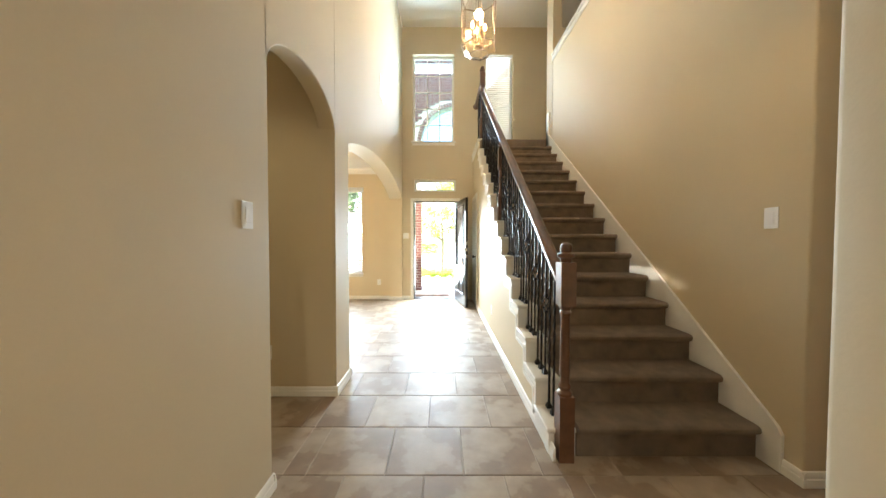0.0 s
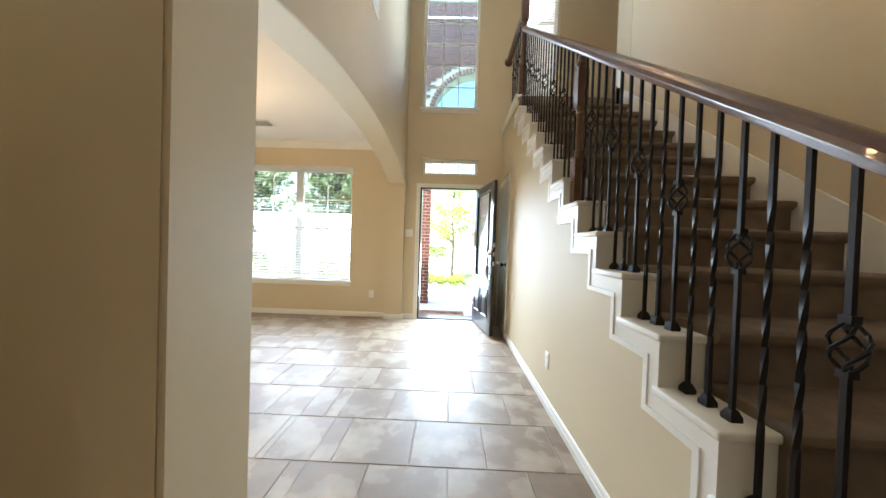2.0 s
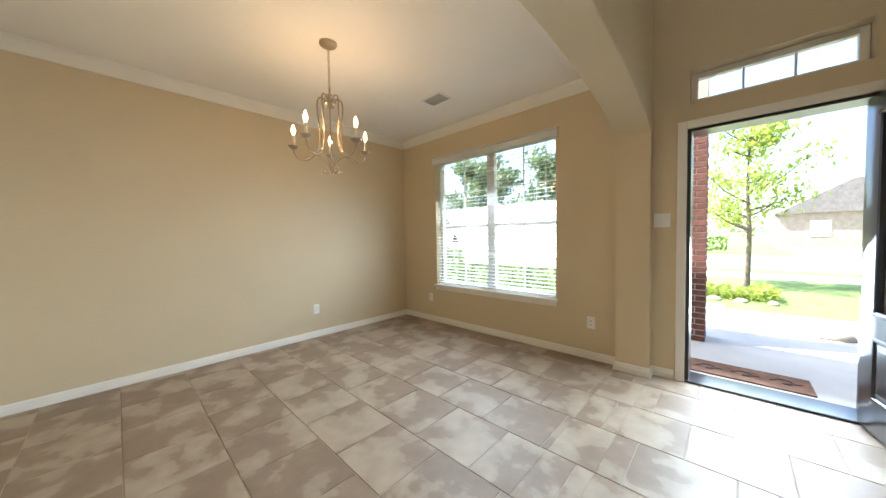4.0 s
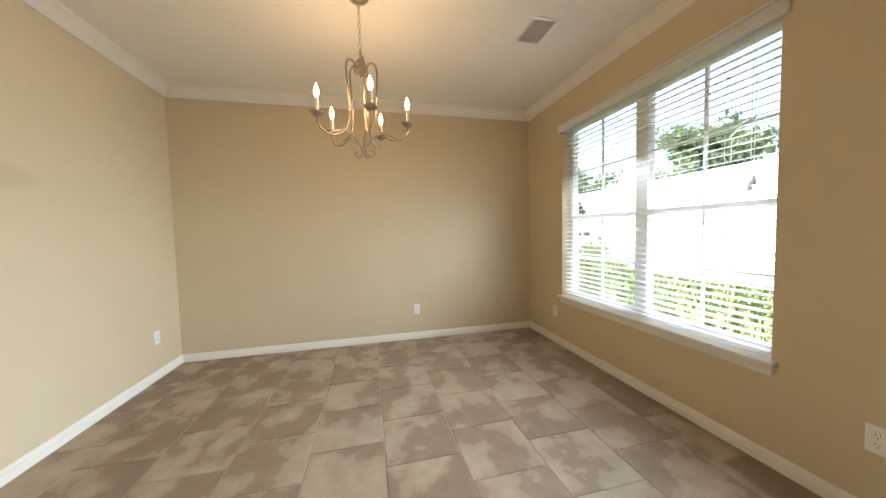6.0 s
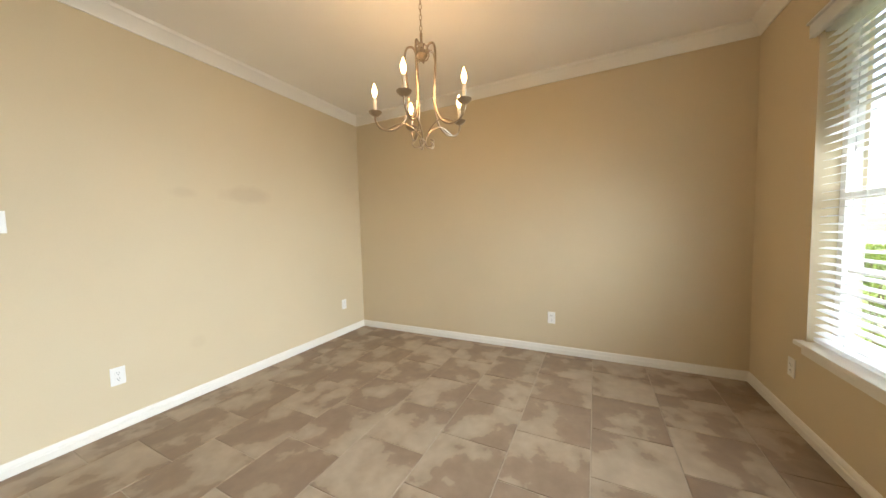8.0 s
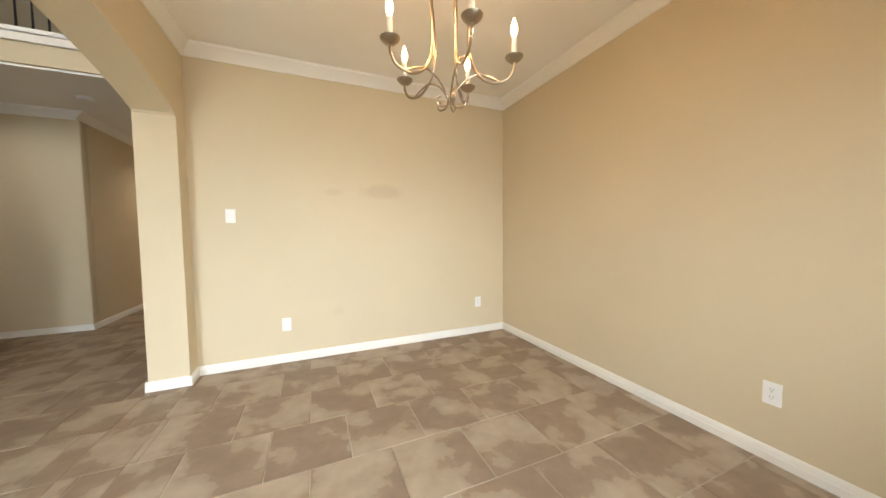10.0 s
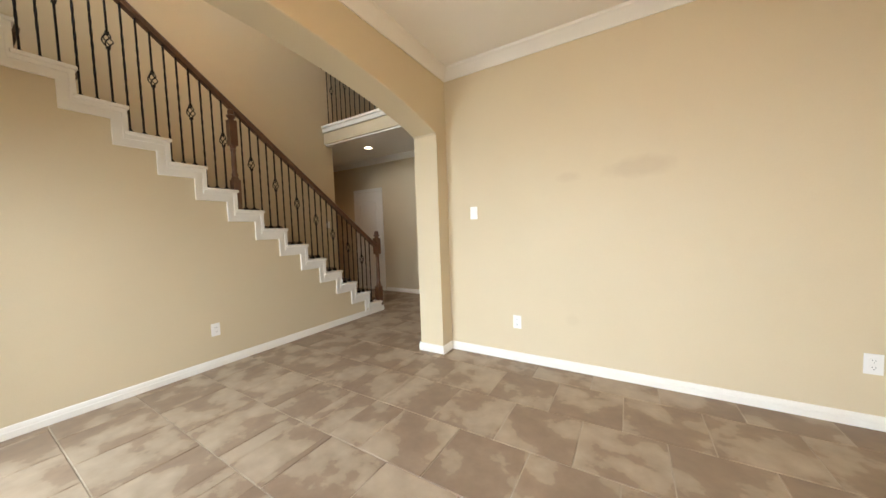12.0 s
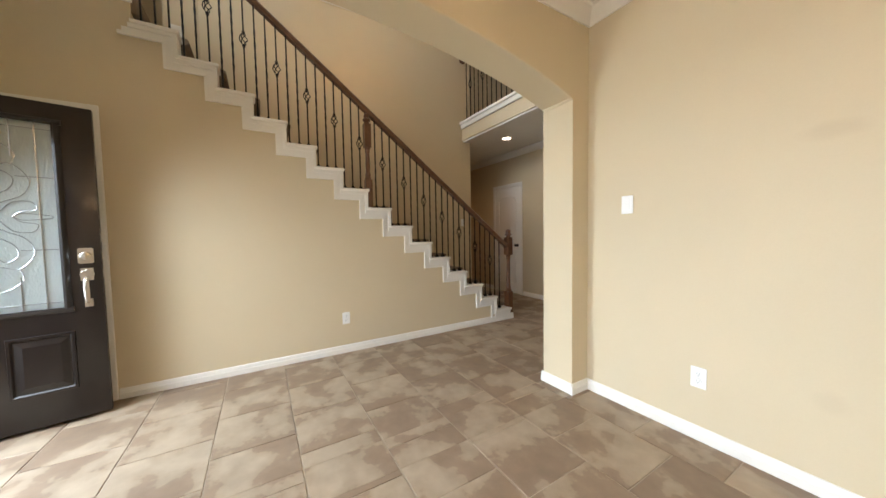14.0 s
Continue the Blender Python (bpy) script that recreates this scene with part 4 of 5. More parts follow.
def chandelier():
    cx, cy = -2.61, 4.36
    c = thing("chandelier", "five-arm brushed metal chandelier with lit candle bulbs over the dining area", "chandelier", pose(cx, cy, 1.72, 0, 0, 10))
    top = ZC - 1.72
    bm = bmesh.new()
    lathe(bm, [(0.065, top), (0.065, top - 0.008), (0.055, top - 0.022), (0.03, top - 0.034), (0.012, top - 0.04), (0, top - 0.04)], 24)
    part("canopy", bm, BRONZE, c, smooth=40)
    bm = bmesh.new()
    z, k = top - 0.04, 0
    while z > 0.66:
        pts = []
        for q in range(10):
            a = 2 * math.pi * q / 10
            u, v = 0.0075 * math.cos(a), 0.019 * math.sin(a)
            pts.append((u, 0, z - 0.017 + v) if k % 2 else (0, u, z - 0.017 + v))
        tube(bm, pts, 0.0022, 5, closed=True)
        z, k = z - 0.03, k + 1
    part("chain", bm, BRONZE, c, smooth=50)
    bm = bmesh.new()
    lathe(bm, [(0.0, 0.66), (0.008, 0.655), (0.008, 0.60), (0.02, 0.59), (0.012, 0.575), (0.03, 0.55), (0.036, 0.53), (0.02, 0.51), (0.01, 0.50), (0, 0.495)], 16)
    for q in range(5):
        a = 2 * math.pi * q / 5 + 0.6
        tube(bm, smooth_path([(0.012 * math.cos(a), 0.012 * math.sin(a), 0.60), (0.035 * math.cos(a), 0.035 * math.sin(a), 0.575), (0.042 * math.cos(a), 0.042 * math.sin(a), 0.53), (0.025 * math.cos(a), 0.025 * math.sin(a), 0.50), (0.006 * math.cos(a), 0.006 * math.sin(a), 0.515)], 4), 0.0035, 6)
    part("crown_scrolls", bm, BRONZE, c, smooth=50)
    for q in range(5):
        m = pose(0, 0, 0, 0, 0, 72 * q)
        arm = new("arm", None)
        bm = bmesh.new()
        pts = [(0.03, 0, 0.535), (0.05, 0, 0.575), (0.085, 0, 0.57), (0.098, 0, 0.51), (0.088, 0, 0.38), (0.085, 0, 0.25), (0.115, 0, 0.155), (0.18, 0, 0.108), (0.25, 0, 0.12), (0.28, 0, 0.165), (0.28, 0, 0.20)]
        tube(bm, [m @ p for p in smooth_path(pts, 5)], 0.0062, 8)
        pts = [(0.215, 0, 0.112), (0.13, 0, 0.145), (0.06, 0, 0.115), (0.012, 0, 0.05), (0.02, 0, 0.012), (0.055, 0, 0.008), (0.07, 0, 0.03), (0.05, 0, 0.045)]
        tube(bm, [m @ p for p in smooth_path(pts, 5)], 0.0045, 7)
        bpy.data.objects.remove(arm)
        arm = part("arm", bm, BRONZE, c, smooth=50)
        at = m @ Vector((0.28, 0, 0.20))
        bm = bmesh.new()
        lathe(bm, [(0.006, -0.012), (0.02, -0.008), (0.036, 0.006), (0.04, 0.014), (0.036, 0.013), (0.018, 0.004), (0, 0.004)], 18, at)
        part("drip_cup", bm, BRONZE, arm, smooth=50)
        bm = bmesh.new()
        lathe(bm, [(0.0105, 0.004), (0.0105, 0.084), (0.008, 0.094), (0, 0.094)], 12, at)
        part("candle_sleeve", bm, CANDLE, arm, "cream candle sleeve", smooth=40)
        bm = bmesh.new()
        lathe(bm, [(0.007, 0.094), (0.010, 0.105), (0.0155, 0.122), (0.0145, 0.14), (0.008, 0.16), (0.003, 0.175), (0, 0.178)], 12, at)
        part("bulb", bm, BULB, arm, "lit flame-shaped bulb", smooth=60)
        w = pose(cx, cy, 1.72, 0, 0, 10) @ (at + Vector((0, 0, 0.21)))
        point_lamp("candle_light", w, 0.55, WARM, 0.03)


chandelier()


def lantern():
    px, py, z0 = 0.38, 3.49, 3.33
    c = thing("pendant_lantern", "six-sided glass and metal lantern hanging lit in the foyer", "pendant lamp", pose(px, py, z0, 0, 0, 15))
    R, H = 0.205, 0.62
    hexa = [(math.cos(math.pi / 3 * k), math.sin(math.pi / 3 * k)) for k in range(6)]
    for k in range(6):
        a, b = hexa[k], hexa[(k + 1) % 6]
        bm = bmesh.new()
        for z in (0.08, ):
            o = [(a[0] * R, a[1] * R, z), (b[0] * R, b[1] * R, z), (b[0] * R, b[1] * R, H), (a[0] * R, a[1] * R, H)]
            i = [(x * 0.985, y * 0.985, q) for x, y, q in o]
            vo, vi = [bm.verts.new(p) for p in o], [bm.verts.new(p) for p in i]
            bm.faces.new(vo), bm.faces.new(vi[::-1])
            for q in range(4):
                bm.faces.new((vo[q], vi[q], vi[(q + 1) % 4], vo[(q + 1) % 4]))
        part("glass_pane", bm, LANTERN, c).visible_shadow = False
        bm = bmesh.new()
        o = [(a[0] * R, a[1] * R, 0.078), (b[0] * R, b[1] * R, 0.078), (b[0] * R * 0.55, b[1] * R * 0.55, 0.004), (a[0] * R * 0.55, a[1] * R * 0.55, 0.004)]
        vo, vi = [bm.verts.new(p) for p in o], [bm.verts.new((p[0] * 0.98, p[1] * 0.98, p[2] + 0.004)) for p in o]
        bm.faces.new(vo), bm.faces.new(vi[::-1])
        for q in range(4):
            bm.faces.new((vo[q], vi[q], vi[(q + 1) % 4], vo[(q + 1) % 4]))
        part("glass_pane", bm, LANTERN, c).visible_shadow = False
    bm = bmesh.new()
    for z, s, r in ((0.08, 1.0, 0.006), (H, 1.0, 0.009), (0.0, 0.56, 0.005)):
        tube(bm, [(a * R * s, b * R * s, z) for a, b in hexa], r, 6, closed=True)
    for a, b in hexa:
        tube(bm, [(a * R, b * R, 0.08), (a * R, b * R, H)], 0.006, 6)
        tube(bm, smooth_path([(a * R, b * R, H), (a * R * 0.6, b * R * 0.6, H + 0.12), (a * 0.02, b * 0.02, H + 0.16)], 4), 0.006, 6)
    part("frame", bm, BRONZE, c, smooth=50)
    bm = bmesh.new()
    tube(bm, [(0, 0, H + 0.14), (0, 0, ZT - z0 - 0.03)], 0.006, 8)
    lathe(bm, [(0.07, ZT - z0), (0.07, ZT - z0 - 0.012), (0.03, ZT - z0 - 0.035), (0, ZT - z0 - 0.035)], 20)
    part("stem", bm, BRONZE, c, smooth=50)
    bm = bmesh.new()
    tube(bm, [(0, 0, H + 0.14), (0, 0, 0.16)], 0.008, 8)
    lathe(bm, [(0, 0.06), (0.03, 0.065), (0.05, 0.08), (0.05, 0.09), (0.02, 0.11), (0.012, 0.16)], 18)
    for k in range(4):
        a = math.pi / 2 * k
        tube(bm, smooth_path([(0, 0, 0.17), (0.04 * math.cos(a), 0.04 * math.sin(a), 0.14), (0.075 * math.cos(a), 0.075 * math.sin(a), 0.17), (0.075 * math.cos(a), 0.075 * math.sin(a), 0.2)], 4), 0.005, 6)
        lathe(bm, [(0.012, 0.2), (0.012, 0.28), (0, 0.28)], 10, (0.075 * math.cos(a), 0.075 * math.sin(a), 0))
    part("candle_cluster", bm, BRONZE, c, smooth=50)
    for k in range(4):
        a = math.pi / 2 * k
        bm = bmesh.new()
        lathe(bm, [(0.009, 0.281), (0.012, 0.29), (0.019, 0.31), (0.017, 0.335), (0.006, 0.365), (0, 0.37)], 12, (0.075 * math.cos(a), 0.075 * math.sin(a), 0))
        part("bulb", bm, BULB, c, "lit flame-shaped bulb", smooth=60)
    point_lamp("lantern_light", (px, py, z0 + 0.45), 2.4, WARM, 0.05)


lantern()


def downlight(x, y, z, watts, color=WARM):
    c = thing("recessed_light", "round white recessed ceiling light, lit; some added out of view as fill", "ceiling light", pose(x, y, z))
    bm = bmesh.new()
    lathe(bm, [(0.062, -0.003), (0.085, -0.008), (0.092, -0.001), (0.062, -0.001)], 28)
    part("trim_ring", bm, PLATE, c, smooth=40)
    bm = bmesh.new()
    lathe(bm, [(0.0, -0.004), (0.06, -0.004), (0.06, -0.001), (0, -0.001)], 24)
    part("lens", bm, DOWN, c)
    ob = new("downlight", bpy.data.lights.new("downlight", "SPOT"))
    ob.data.energy, ob.data.color, ob.data.spot_size, ob.data.spot_blend, ob.data.shadow_soft_size = watts, color, radians(150), 0.6, 0.05
    ob.location = (x, y, z - 0.03)


downlight(1.27, 1.10, ZC - 0.02, 0.5)
downlight(2.45, 1.95, ZC, 1.8, (1.0, 0.5, 0.18))
# Fill lamp behind the start point, no fixture known there; brightens the near walls.
downlight(-0.1, -1.6, ZC - 0.02, 9, (1.0, 0.88, 0.74))
# Unseen fixture added to light the passage; its real source is unknown.
downlight(-2.2, 1.7, ZC, 2.2, (1.0, 0.82, 0.5))
# Unseen fixture added for the warm glow on the upper floor.
downlight(1.2, -0.6, ZT, 5, (1.0, 0.5, 0.2))

# ---- plates, vents ----


def plate(name, m, label, kind, w=0.072, h=0.116):
    c = thing(name, label, "light switch" if kind == "switch" else "power outlet" if kind == "outlet" else "wall plate", m)
    bm = bmesh.new()
    box(bm, -w / 2, w / 2, 0.0005, 0.0065, -h / 2, h / 2)
    part("cover_plate", bm, PLATE, c, bevel=0.002)
    if kind == "switch":
        n = max(1, round(w / 0.072))
        for k in range(n):
            x = (k - (n - 1) / 2) * 0.046
            bm = bmesh.new()
            box(bm, x - 0.0165, x + 0.0165, 0.0062, 0.0092, -0.033, 0.033)
            part("rocker", bm, PLATE, c, bevel=0.0012)
    elif kind == "outlet":
        for s in (-1, 1):
            bm = bmesh.new()
            lathe(bm, [(0.0175, 0), (0.0165, 0.0028), (0, 0.0028)], 16, m=pose(0, 0.0062, s * 0.0195, -90))
            sock = part("socket", bm, PLATE, c, smooth=30)
            bm = bmesh.new()
            for x, q in ((-0.006, 0.0045), (0.006, 0.0038)):
                box(bm, x - 0.001, x + 0.001, 0.0088, 0.0095, s * 0.0195 - q + 0.003, s * 0.0195 + q + 0.003)
            box(bm, -0.002, 0.002, 0.0088, 0.0095, s * 0.0195 - 0.011, s * 0.0195 - 0.007)
            part("slot", bm, DARK, sock)
    return c


smoke = thing("smoke_detector", "round white smoke detector on the hall ceiling", "smoke detector", pose(0.19, 0.97, ZC - 0.02))
bm = bmesh.new()
lathe(bm, [(0.07, 0), (0.07, -0.012), (0.06, -0.03), (0.03, -0.038), (0, -0.038)], 24)
part("housing", bm, PLATE, smoke, smooth=40)
SW, OUT = "white plastic light switch plate on the tan wall", "white plastic power outlet on the tan wall"
plate("light_switch", pose(XH, 1.26, 1.33, 0, 0, -90), SW, "switch")
plate("light_switch", pose(XR, 1.63, 1.35, 0, 0, 90), SW, "switch")
plate("light_switch", pose(-0.79, YF, 1.33, 0, 0, 180), "white triple switch plate beside the front door", "switch", 0.115)
plate("light_switch", pose(-1.395, YS, 1.335), SW, "switch")
plate("power_outlet", pose(-1.79, YS, 0.35), OUT, "outlet")
plate("power_outlet", pose(-3.79, YS, 0.365), OUT, "outlet")
plate("power_outlet", pose(XW, 4.885, 0.35, 0, 0, -90), OUT, "outlet")
plate("power_outlet", pose(-3.575, YF, 0.345, 0, 0, 180), OUT, "outlet")
plate("power_outlet", pose(-1.352, YF, 0.36, 0, 0, 180), OUT, "outlet")
plate("power_outlet", pose(XS, 3.857, 0.345, 0, 0, 90), OUT, "outlet")
plate("power_outlet", pose(-1.40, 2.340, 0.345, 0, 0, 180), OUT, "outlet")


def vent(m, w, h, label, n):
    c = thing("air_vent", label, "air vent", m)
    bm = bmesh.new()
    t = 0.025
    for a in ((-w / 2, w / 2, -h / 2, -h / 2 + t), (-w / 2, w / 2, h / 2 - t, h / 2), (-w / 2, -w / 2 + t, -h / 2 + t, h / 2 - t), (w / 2 - t, w / 2, -h / 2 + t, h / 2 - t)):
        box(bm, a[0], a[1], a[2], a[3], 0.0005, 0.007)
    part("frame", bm, PLATE, c, bevel=0.002)
    bm = bmesh.new()
    box(bm, -w / 2 + t, w / 2 - t, -h / 2 + t, h / 2 - t, 0.0003, 0.001)
    part("backing", bm, GREY, c)
    for k in range(n):
        y = -h / 2 + t + (h - 2 * t) * (k + 0.5) / n
        bm = bmesh.new()
        s = (h - 2 * t) / n * 0.58
        box(bm, -w / 2 + t, w / 2 - t, -s, s, -0.0006, 0.0006, pose(0, y, 0.005, 35))
        part("slat", bm, PLATE, c)


vent(pose(-2.70, 5.62, ZC, 180, 0, 0), 0.30, 0.22, "white louvred ceiling air vent", 9)
vent(pose(XH, 4.20, 3.29, 90, 0, 90), 0.30, 0.28, "white louvred wall air vent high in the foyer", 10)

# ---- outside ----
bm = bmesh.new()
box(bm, -400, 400, YF + FT + 0.03, 700, -0.6, -0.2)
structure("ground", bm, GRASS, "bright green mown lawn", "lawn")
slab("porch", -1.7, 1.9, YF + FT + 0.001, 8.6, -0.3, -0.045, CONCRETE, "pale concrete porch slab", "porch")
slab("pavement_path", -1.0, 6.0, 8.6, 10.6, -0.3, -0.14, CONCRETE, "pale concrete front walk", "path")
slab("pavement", -80, 80, 16.2, 17.7, -0.25, -0.17, CONCRETE, "pale concrete sidewalk", "sidewalk")
slab("kerb", -80, 80, 19.6, 19.8, -0.35, -0.16, CONCRETE, "pale concrete kerb", "kerb")
slab("road", -120, 120, 19.8, 28.5, -0.35, -0.196, CONCRETE, "pale concrete street", "road")
slab("driveway", 2.6, 8.5, 28.6, 44, -0.3, -0.16, CONCRETE, "pale concrete driveway", "driveway")


def leaf_cluster(bm, centres, size, rng, flat=0.6):
    for c in centres:
        a = rng.uniform(0, 6.28)
        n = Vector((rng.gauss(0, 1), rng.gauss(0, 1), rng.gauss(0.5, 1))).normalized()
        t = n.cross(Vector((math.cos(a), math.sin(a), 0.3))).normalized()
        b = n.cross(t)
        s = size * rng.uniform(0.6, 1.3)
        p = [c + t * s, c + b * s * 0.45, c - t * s, c - b * s * 0.45]
        bm.faces.new([bm.verts.new(q) for q in p])


def tree(x, y, z, h, spread, label, seed, leaves=2600, size=0.09, material=LEAFY):
    rng = random.Random(seed)
    t = thing("tree", label, "tree", pose(x, y, z))
    bm = bmesh.new()
    pts = smooth_path([(0, 0, 0), (0.03 * h / 4, 0.02, h * 0.3), (-0.02, 0.0, h * 0.6), (0.04, 0.02, h * 0.95)], 5)
    tube(bm, pts, [0.016 * h * (1 - 0.85 * k / (len(pts) - 1)) for k in range(len(pts))], 9)
    tips = []
    for k in range(22):
        z0 = h * rng.uniform(0.30, 0.88)
        a = rng.uniform(0, 6.28)
        reach = spread * (1.0 - 0.75 * max(0, (z0 / h - 0.45)) / 0.55) * rng.uniform(0.55, 1.0)
        e = Vector((reach * math.cos(a), reach * math.sin(a), z0 + reach * rng.uniform(0.3, 0.8)))
        mid = Vector((e.x * 0.5, e.y * 0.5, z0 + (e.z - z0) * 0.35))
        p = smooth_path([(0, 0, z0), mid, e], 4)
        tube(bm, p, [0.006 * h * (1 - 0.85 * q / (len(p) - 1)) for q in range(len(p))], 5)
        tips += p[3:]
    part("trunk", bm, BARK, t, smooth=60)
    bm = bmesh.new()
    cs = []
    for k in range(leaves):
        q = rng.choice(tips)
        cs.append(q + Vector((rng.gauss(0, 0.13 * spread), rng.gauss(0, 0.13 * spread), rng.gauss(0, 0.09 * spread))))
    leaf_cluster(bm, cs, size, rng)
    part("crown", bm, material, t)
    return t


tree(-0.05, 14.4, -0.2, 4.5, 1.6, "young tree with sparse yellow-green leaves on the lawn", 4, 3600, 0.07)
tree(-13, 33, -0.2, 9.5, 4.6, "large green street tree", 5, 5000, 0.32, FARLEAF)
tree(-22, 34, -0.2, 10.5, 5.2, "large green street tree", 6, 5000, 0.34, FARLEAF)
tree(-4.5, 36, -0.2, 5.0, 2.4, "green tree across the street", 7, 3000, 0.24, FARLEAF)
tree(-36, 31, -0.2, 10, 5.0, "large green tree down the street", 8, 4500, 0.34, FARLEAF)
tree(12, 36, -0.2, 8.5, 3.8, "large green street tree", 9, 3000, 0.28, FARLEAF)


def bush(name, x0, x1, y0, y1, z0, z1, n, size, material, label, seed, twigs=40):
    rng = random.Random(seed)
    b = thing(name, label, "hedge" if "hedge" in name else "plant")
    bm = bmesh.new()
    cs = []
    for k in range(n):
        x, y = rng.uniform(x0, x1), rng.uniform(y0, y1)
        top = z1 - 0.05 + 0.05 * math.sin(5 * x) + 0.03 * math.sin(13 * x + y)
        z = z0 + (top - z0) * (1 - rng.random() ** 1.9 * 0.85)
        cs.append(Vector((x, y, z)))
    leaf_cluster(bm, cs, size, rng)
    part("foliage", bm, material, b)
    if twigs:
        bm = bmesh.new()
        for k in range(twigs):
            x, y = rng.uniform(x0, x1), rng.uniform(y0 + 0.1, y1 - 0.1)
            tube(bm, smooth_path([(x, y, z0 - 0.03), (x + rng.gauss(0, 0.06), y + rng.gauss(0, 0.05), z0 + (z1 - z0) * 0.45), (x + rng.gauss(0, 0.14), y + rng.gauss(0, 0.1), z1 - 0.08)], 3), 0.007, 5)
        part("branches", bm, BARK, b)
    return b


bush("hedge", -6.6, -1.25, 7.55, 8.25, -0.2, 0.98, 9000, 0.034, LEAF, "clipped green hedge in front of the dining window", 11, 90)
bush("flower_bed", -1.1, 0.35, 11.9, 12.9, -0.2, 0.06, 1500, 0.06, LEAFY, "low yellow-green plants in a bed round the tree", 12, 0)
bush("hedge", -9, -0.5, 31.5, 32.6, -0.2, 0.9, 1800, 0.12, LEAF, "green hedge across the street", 13, 0)


def stone(x, y, z, s, seed):
    rng = random.Random(seed)
    bm = bmesh.new()
    bmesh.ops.create_icosphere(bm, subdivisions=2, radius=1)
    for v in bm.verts:
        v.co *= 1 + 0.25 * noise.noise(v.co * 1.7 + Vector((seed, 0, 0)))
        v.co = Vector((v.co.x * s * rng.uniform(0.99, 1.01), v.co.y * s * 0.7, max(v.co.z, -0.4) * s * 0.5))
    ob = part("stone", bm, ROCK, smooth=60, m=pose(x, y, z + 0.18 * s, 0, 0, seed * 50))
    return tagged(ob, "grey-brown garden edging stone", "stone", "garden stones")


for k, (x, y, s) in enumerate(((-0.75, 10.75, 0.20), (-0.52, 10.8, 0.16), (-0.95, 10.7, 0.17), (0.62, 9.3, 0.20), (0.85, 9.35, 0.17), (1.05, 9.28, 0.15), (-0.6, 11.8, 0.12), (-0.2, 11.75, 0.13), (0.25, 11.8, 0.12))):
    stone(x, y, -0.2 if y > 10.6 else -0.14, s, k + 1)

doormat = thing("doormat", "brown coir doormat with a worn dark scroll on the porch", "doormat")
bm = bmesh.new()
box(bm, -0.66, 0.13, 6.78, 7.12, -0.044, -0.03)
part("coir_pad", bm, MATM, doormat, bevel=0.004)
bm = bmesh.new()
for k in range(3):
    x = -0.5 + 0.24 * k
    tube(bm, smooth_path([(x - 0.09, 6.92, -0.029), (x - 0.03, 6.99, -0.029), (x + 0.04, 6.96, -0.029), (x + 0.03, 6.90, -0.029), (x - 0.02, 6.90, -0.029), (x + 0.09, 6.94, -0.029)], 4), 0.006, 5)
part("scroll", bm, DARK, doormat, "dark printed scroll")


def far_house(x, y, w, d, h, label):
    c = thing("house", label, "house", pose(x, y, -0.2))
    bm = bmesh.new()
    box(bm, -w / 2, w / 2, 0, d, 0, h)
    part("wall", bm, HOUSEB, c)
    bm = bmesh.new()
    prism(bm, [(-w / 2 - 0.4, h + 0.002), (w / 2 + 0.4, h + 0.002), (w * 0.18, h + 2.8), (-w * 0.18, h + 2.8)], lambda u, v: (u, -0.4, v), lambda u, v: (u * 0.9, d + 0.4, v))
    part("roof", bm, ROOF, c)
    for k in range(3):
        wx = -w / 2 + w * (k + 0.6) / 3.2
        win = None
        bm = bmesh.new()
        box(bm, wx - 0.6, wx + 0.6, -0.05, 0.02, 0.9, 2.3)
        win = part("window", bm, TRIM, c)
        bm = bmesh.new()
        box(bm, wx - 0.52, wx + 0.52, -0.056, -0.052, 0.98, 2.22)
        part("pane", bm, GREY, win)
    return c


far_house(-16, 46, 15, 9, 3.0, "single-storey brick house across the street")
far_house(9.5, 46, 13, 9, 3.0, "single-storey brick house with a hipped roof across the street")
far_house(29, 45, 14, 9, 3.0, "brick house across the street")
far_house(-37, 45, 14, 9, 5.2, "two-storey brick house across the street")


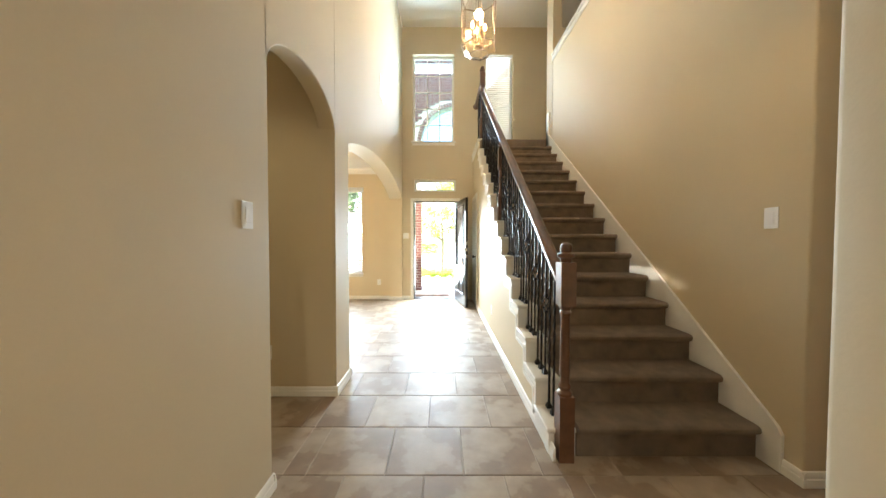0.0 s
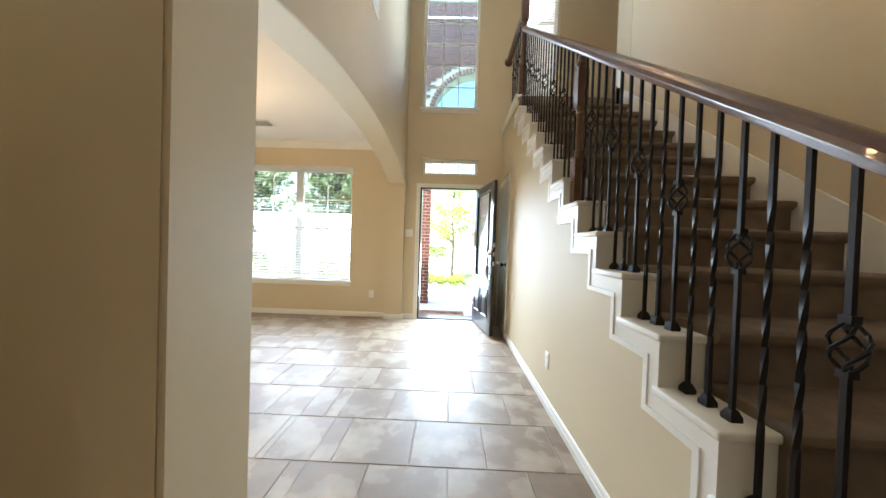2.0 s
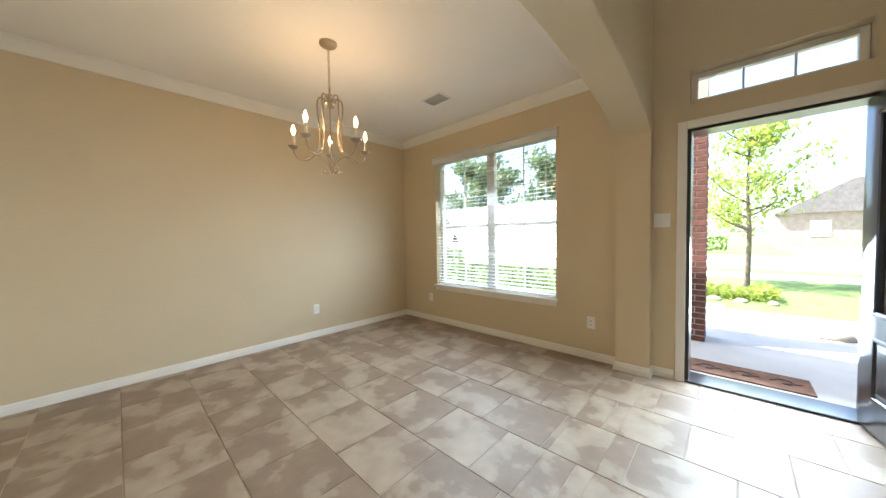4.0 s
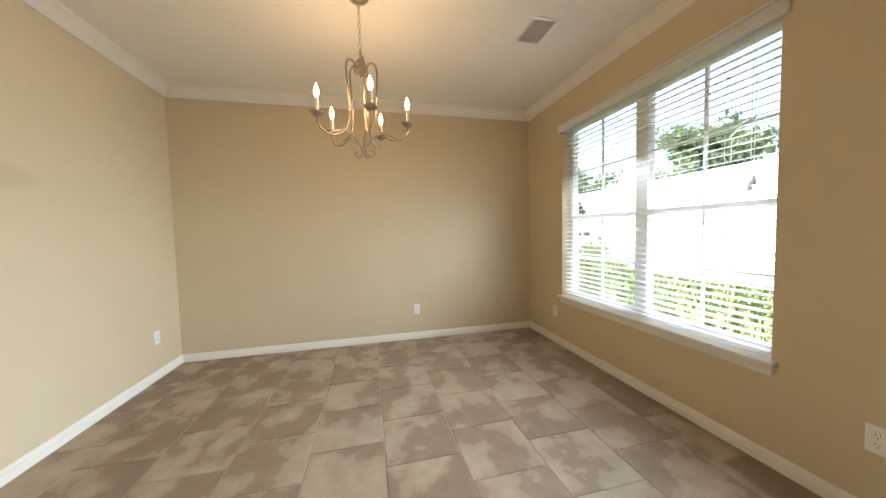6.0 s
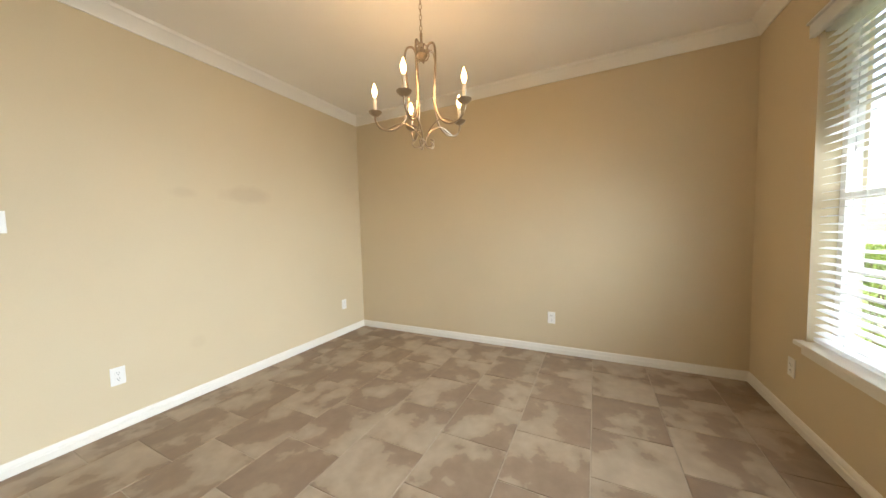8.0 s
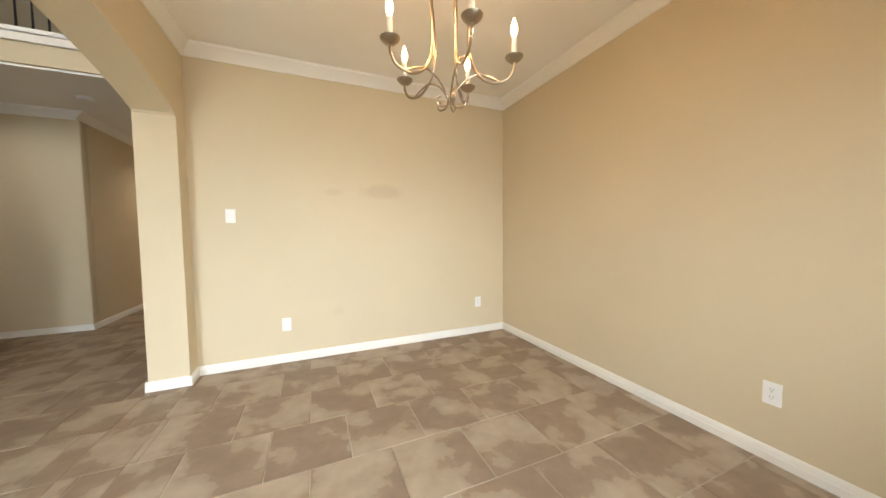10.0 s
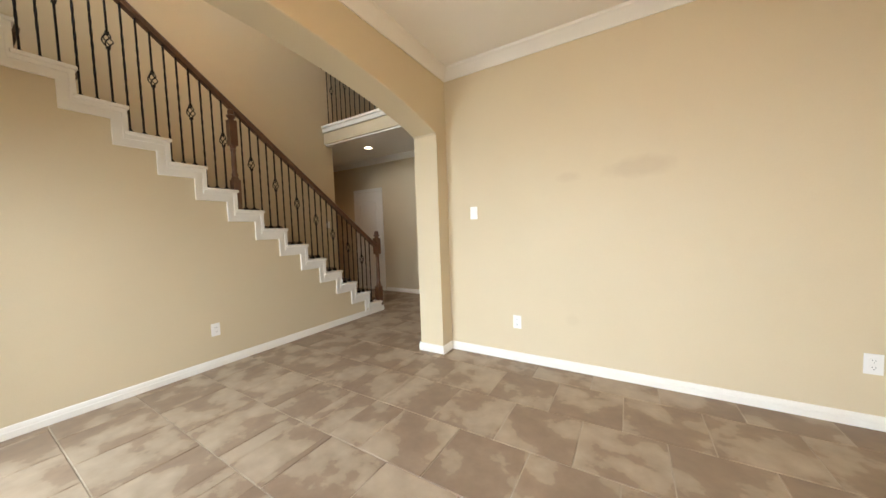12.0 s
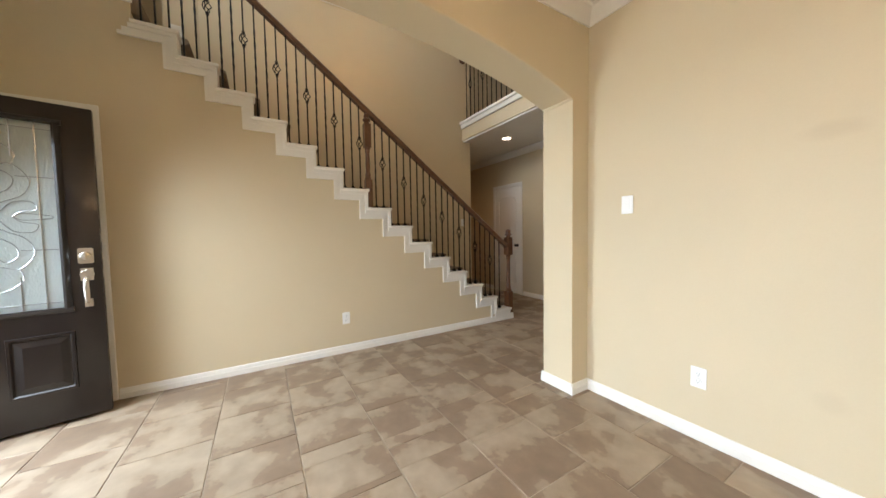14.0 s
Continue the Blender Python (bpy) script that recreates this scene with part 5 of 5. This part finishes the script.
def car(x, y, rz, paint, label, suv):
    c = thing("car", label, "car", pose(x, y, -0.19, 0, 0, rz))
    hood, roof = (0.95, 1.68) if suv else (0.85, 1.42)
    lower = [(-2.25, 0.35), (2.2, 0.35), (2.3, 0.6), (2.2, hood - 0.1), (1.15, hood), (-2.1, hood + 0.05), (-2.3, 0.7)]
    bm = bmesh.new()
    prism(bm, lower, lambda u, v: (u, -0.9, v), lambda u, v: (u, 0.9, v))
    body = part("body", bm, paint, c, bevel=0.06, seg=3, smooth=50)
    bm = bmesh.new()
    cab = [(1.2, hood - 0.02), (0.5, roof - 0.06), (0.2, roof), (-1.6 if suv else -1.0, roof), (-2.15 if suv else -1.8, hood)]
    prism(bm, cab, lambda u, v: (u, -0.78, v), lambda u, v: (u, 0.78, v))
    part("cabin", bm, paint, c, bevel=0.05, seg=3, smooth=50)
    for s in (-1, 1):
        for a, b in ((-1.75 if suv else -1.4, -0.55), (-0.45, 0.55)):
            bm = bmesh.new()
            prism(bm, [(a, hood + 0.05), (b + (0.25 if b > 0 else 0), hood + 0.05), (b, roof - 0.12), (a + 0.15, roof - 0.12)], lambda u, v: (u, s * 0.775, v), lambda u, v: (u, s * 0.79, v))
            part("side_window", bm, CARG, c)
        for u in (-1.4, 1.4):
            bm = bmesh.new()
            lathe(bm, [(0.0, -0.1), (0.28, -0.1), (0.33, -0.08), (0.33, 0.08), (0.28, 0.1), (0, 0.1)], 22, m=pose(u, s * 0.82, 0.33, 90))
            wh = part("wheel", bm, RUBBER, c, smooth=40)
            bm = bmesh.new()
            lathe(bm, [(0.0, -0.108), (0.2, -0.108), (0.2, 0.108), (0, 0.108)], 16, m=pose(u, s * 0.82, 0.33, 90))
            part("rim", bm, NICKEL, wh, smooth=40)
        bm = bmesh.new()
        box(bm, -2.32, -2.2, s * 0.72 - 0.12, s * 0.72 + 0.12, 0.8, 1.0)
        part("tail_light", bm, RED, c, bevel=0.02)
        bm = bmesh.new()
        box(bm, 2.18, 2.29, s * 0.68 - 0.15, s * 0.68 + 0.15, 0.62, 0.76)
        part("headlight", bm, PLATE, c, bevel=0.02)


car(-14.8, 21.2, 180, CARW, "white sport utility vehicle parked at the kerb", True)
car(-21.9, 21.3, 180, CARS, "silver sedan parked at the kerb", False)

# ---- brick porch front, with an arch ----
porch_wall = thing("porch_arch", "red brick porch front with a tall arched opening", "porch", kind="structure")
PX0, PX1, PY0, PY1, PSP, PTOP = -0.57, 1.25, 7.80, 8.12, 3.72, 6.9
bm = bmesh.new()
pc, pr = (PX0 + PX1) / 2, (PX1 - PX0) / 2 + 0.006
n = 20
xs = [-1.72, PX0 - 0.006] + [pc - pr * math.cos(math.pi * k / n) for k in range(1, n)] + [PX1 + 0.006, 2.0]
for a, b in zip(xs, xs[1:]):
    if b <= PX0 or a >= PX1:
        box(bm, a, b, PY0 + 0.006, PY1 - 0.006, -0.2, PTOP)
    else:
        za, zb = (PSP + math.sqrt(max(0, pr * pr - (q - pc) ** 2)) for q in (a, b))
        prism(bm, [(a, za), (b, zb), (b, PTOP), (a, PTOP)], lambda u, v: (u, PY0 + 0.006, v), lambda u, v: (u, PY1 - 0.006, v))
part("mortar_core", bm, MORTAR, porch_wall)

# ---- floor: grout bed and single tiles ----
floor = slab("floor", XW, 3.6, -3.0, YF, -0.12, -0.004, GROUT, "tan ceramic tile floor in a running bond, cloudy brown patches", "floor")
P, GY, G = 0.4145, 1.522, 0.005
tile_cache = {}


def tile_piece(w, h):
    key = (round(w, 3), round(h, 3))
    if key not in tile_cache:
        bm = bmesh.new()
        c = 0.0022
        lo = [bm.verts.new(p) for p in ((0, 0, -0.006), (w, 0, -0.006), (w, h, -0.006), (0, h, -0.006))]
        mi = [bm.verts.new(p) for p in ((0, 0, -c), (w, 0, -c), (w, h, -c), (0, h, -c))]
        hi = [bm.verts.new(p) for p in ((c, c, 0), (w - c, c, 0), (w - c, h - c, 0), (c, h - c, 0))]
        for k in range(4):
            q = (k + 1) % 4
            bm.faces.new((lo[k], lo[q], mi[q], mi[k]))
            bm.faces.new((mi[k], mi[q], hi[q], hi[k]))
        bm.faces.new(hi)
        tile_cache[key] = mesh_of(bm, "tile", TILE)
    return tile_cache[key]


AREAS = [(XH, XS, -0.6, YF), (XW, XA, YS, YF), (XA, XH, 2.68, 6.25), (-2.4, XH, 1.40, YP), (XS, 3.2, 0.40, 1.66)]
for ax0, ax1, ay0, ay1 in AREAS:
    for k in range(math.floor((ay0 - GY) / P), math.ceil((ay1 - GY) / P)):
        xo = 0.09 if k % 2 == 0 else 0.09 - P / 2
        for i in range(math.floor((ax0 - xo) / P), math.ceil((ax1 - xo) / P)):
            x0, x1 = max(ax0, xo + P * i), min(ax1, xo + P * (i + 1) - G)
            y0, y1 = max(ay0, GY + P * k), min(ay1, GY + P * (k + 1) - G)
            # pieces that another area carries on start flush at its border
            if x1 - x0 > 0.012 and y1 - y0 > 0.012:
                share("tile", tile_piece(x1 - x0, y1 - y0), floor, pose(x0, y0, 0))

# ---- bricks of the porch front ----
BW, BH, BG = 0.194, 0.057, 0.010
bm = bmesh.new()
box(bm, 0, BW, 0, 0.09, 0, BH)
brick = mesh_of(bm, "brick", BRICK, 0, 0.003, 1)
bm = bmesh.new()
box(bm, 0, 0.09, 0, BW, 0, BH)
brick_end = mesh_of(bm, "brick", BRICK, 0, 0.003, 1)
for row in range(36):
    z = -0.04 + (BH + BG) * row
    for k in range(2):
        x = PX0 - (BW if row % 2 == 0 else 0.09) - (BW + BG) * k - (0 if k == 0 or row % 2 == 0 else 0)
        if k == 0 and row % 2:
            share("brick", brick_end, porch_wall, pose(x, PY0, z))
        else:
            if row % 2:
                x = PX0 - 0.09 - BG - BW - (BW + BG) * (k - 1)
            share("brick", brick, porch_wall, pose(x, PY0, z))
    if row % 2 == 0:
        share("brick", brick_end, porch_wall, pose(PX0 - 0.09, PY0 + 0.095, z))

# upper brickwork over the arch, seen through the tall window
bm = bmesh.new()
for row in range(36, 100):
    z = -0.04 + (BH + BG) * row
    for k in range(-1, 13):
        x = -1.35 + (BW + BG) * k + (0 if row % 2 else (BW + BG) / 2)
        if all(z > PSP + math.sqrt(max(0, (pr + 0.12) ** 2 - (q - pc) ** 2)) or abs(q - pc) > pr + 0.12 for q in (x, x + BW)):
            box(bm, x, x + BW, PY0, PY0 + 0.02, z, z + BH)
tagged(part("brickwork", bm, BRICK, porch_wall), kind="stuff")
vo = bmesh.new()
box(vo, -0.05, 0.05, 0, 0.09, -0.026, 0.026)
soldier = mesh_of(vo, "brick", BRICK, 0, 0.003, 1)
for k in range(42):
    a = math.pi * (k + 0.5) / 42
    share("brick", soldier, porch_wall, pose(pc + (pr + 0.055) * math.cos(a), PY0 - 0.004, PSP + (pr + 0.055) * math.sin(a), 0, -math.degrees(a), 0))
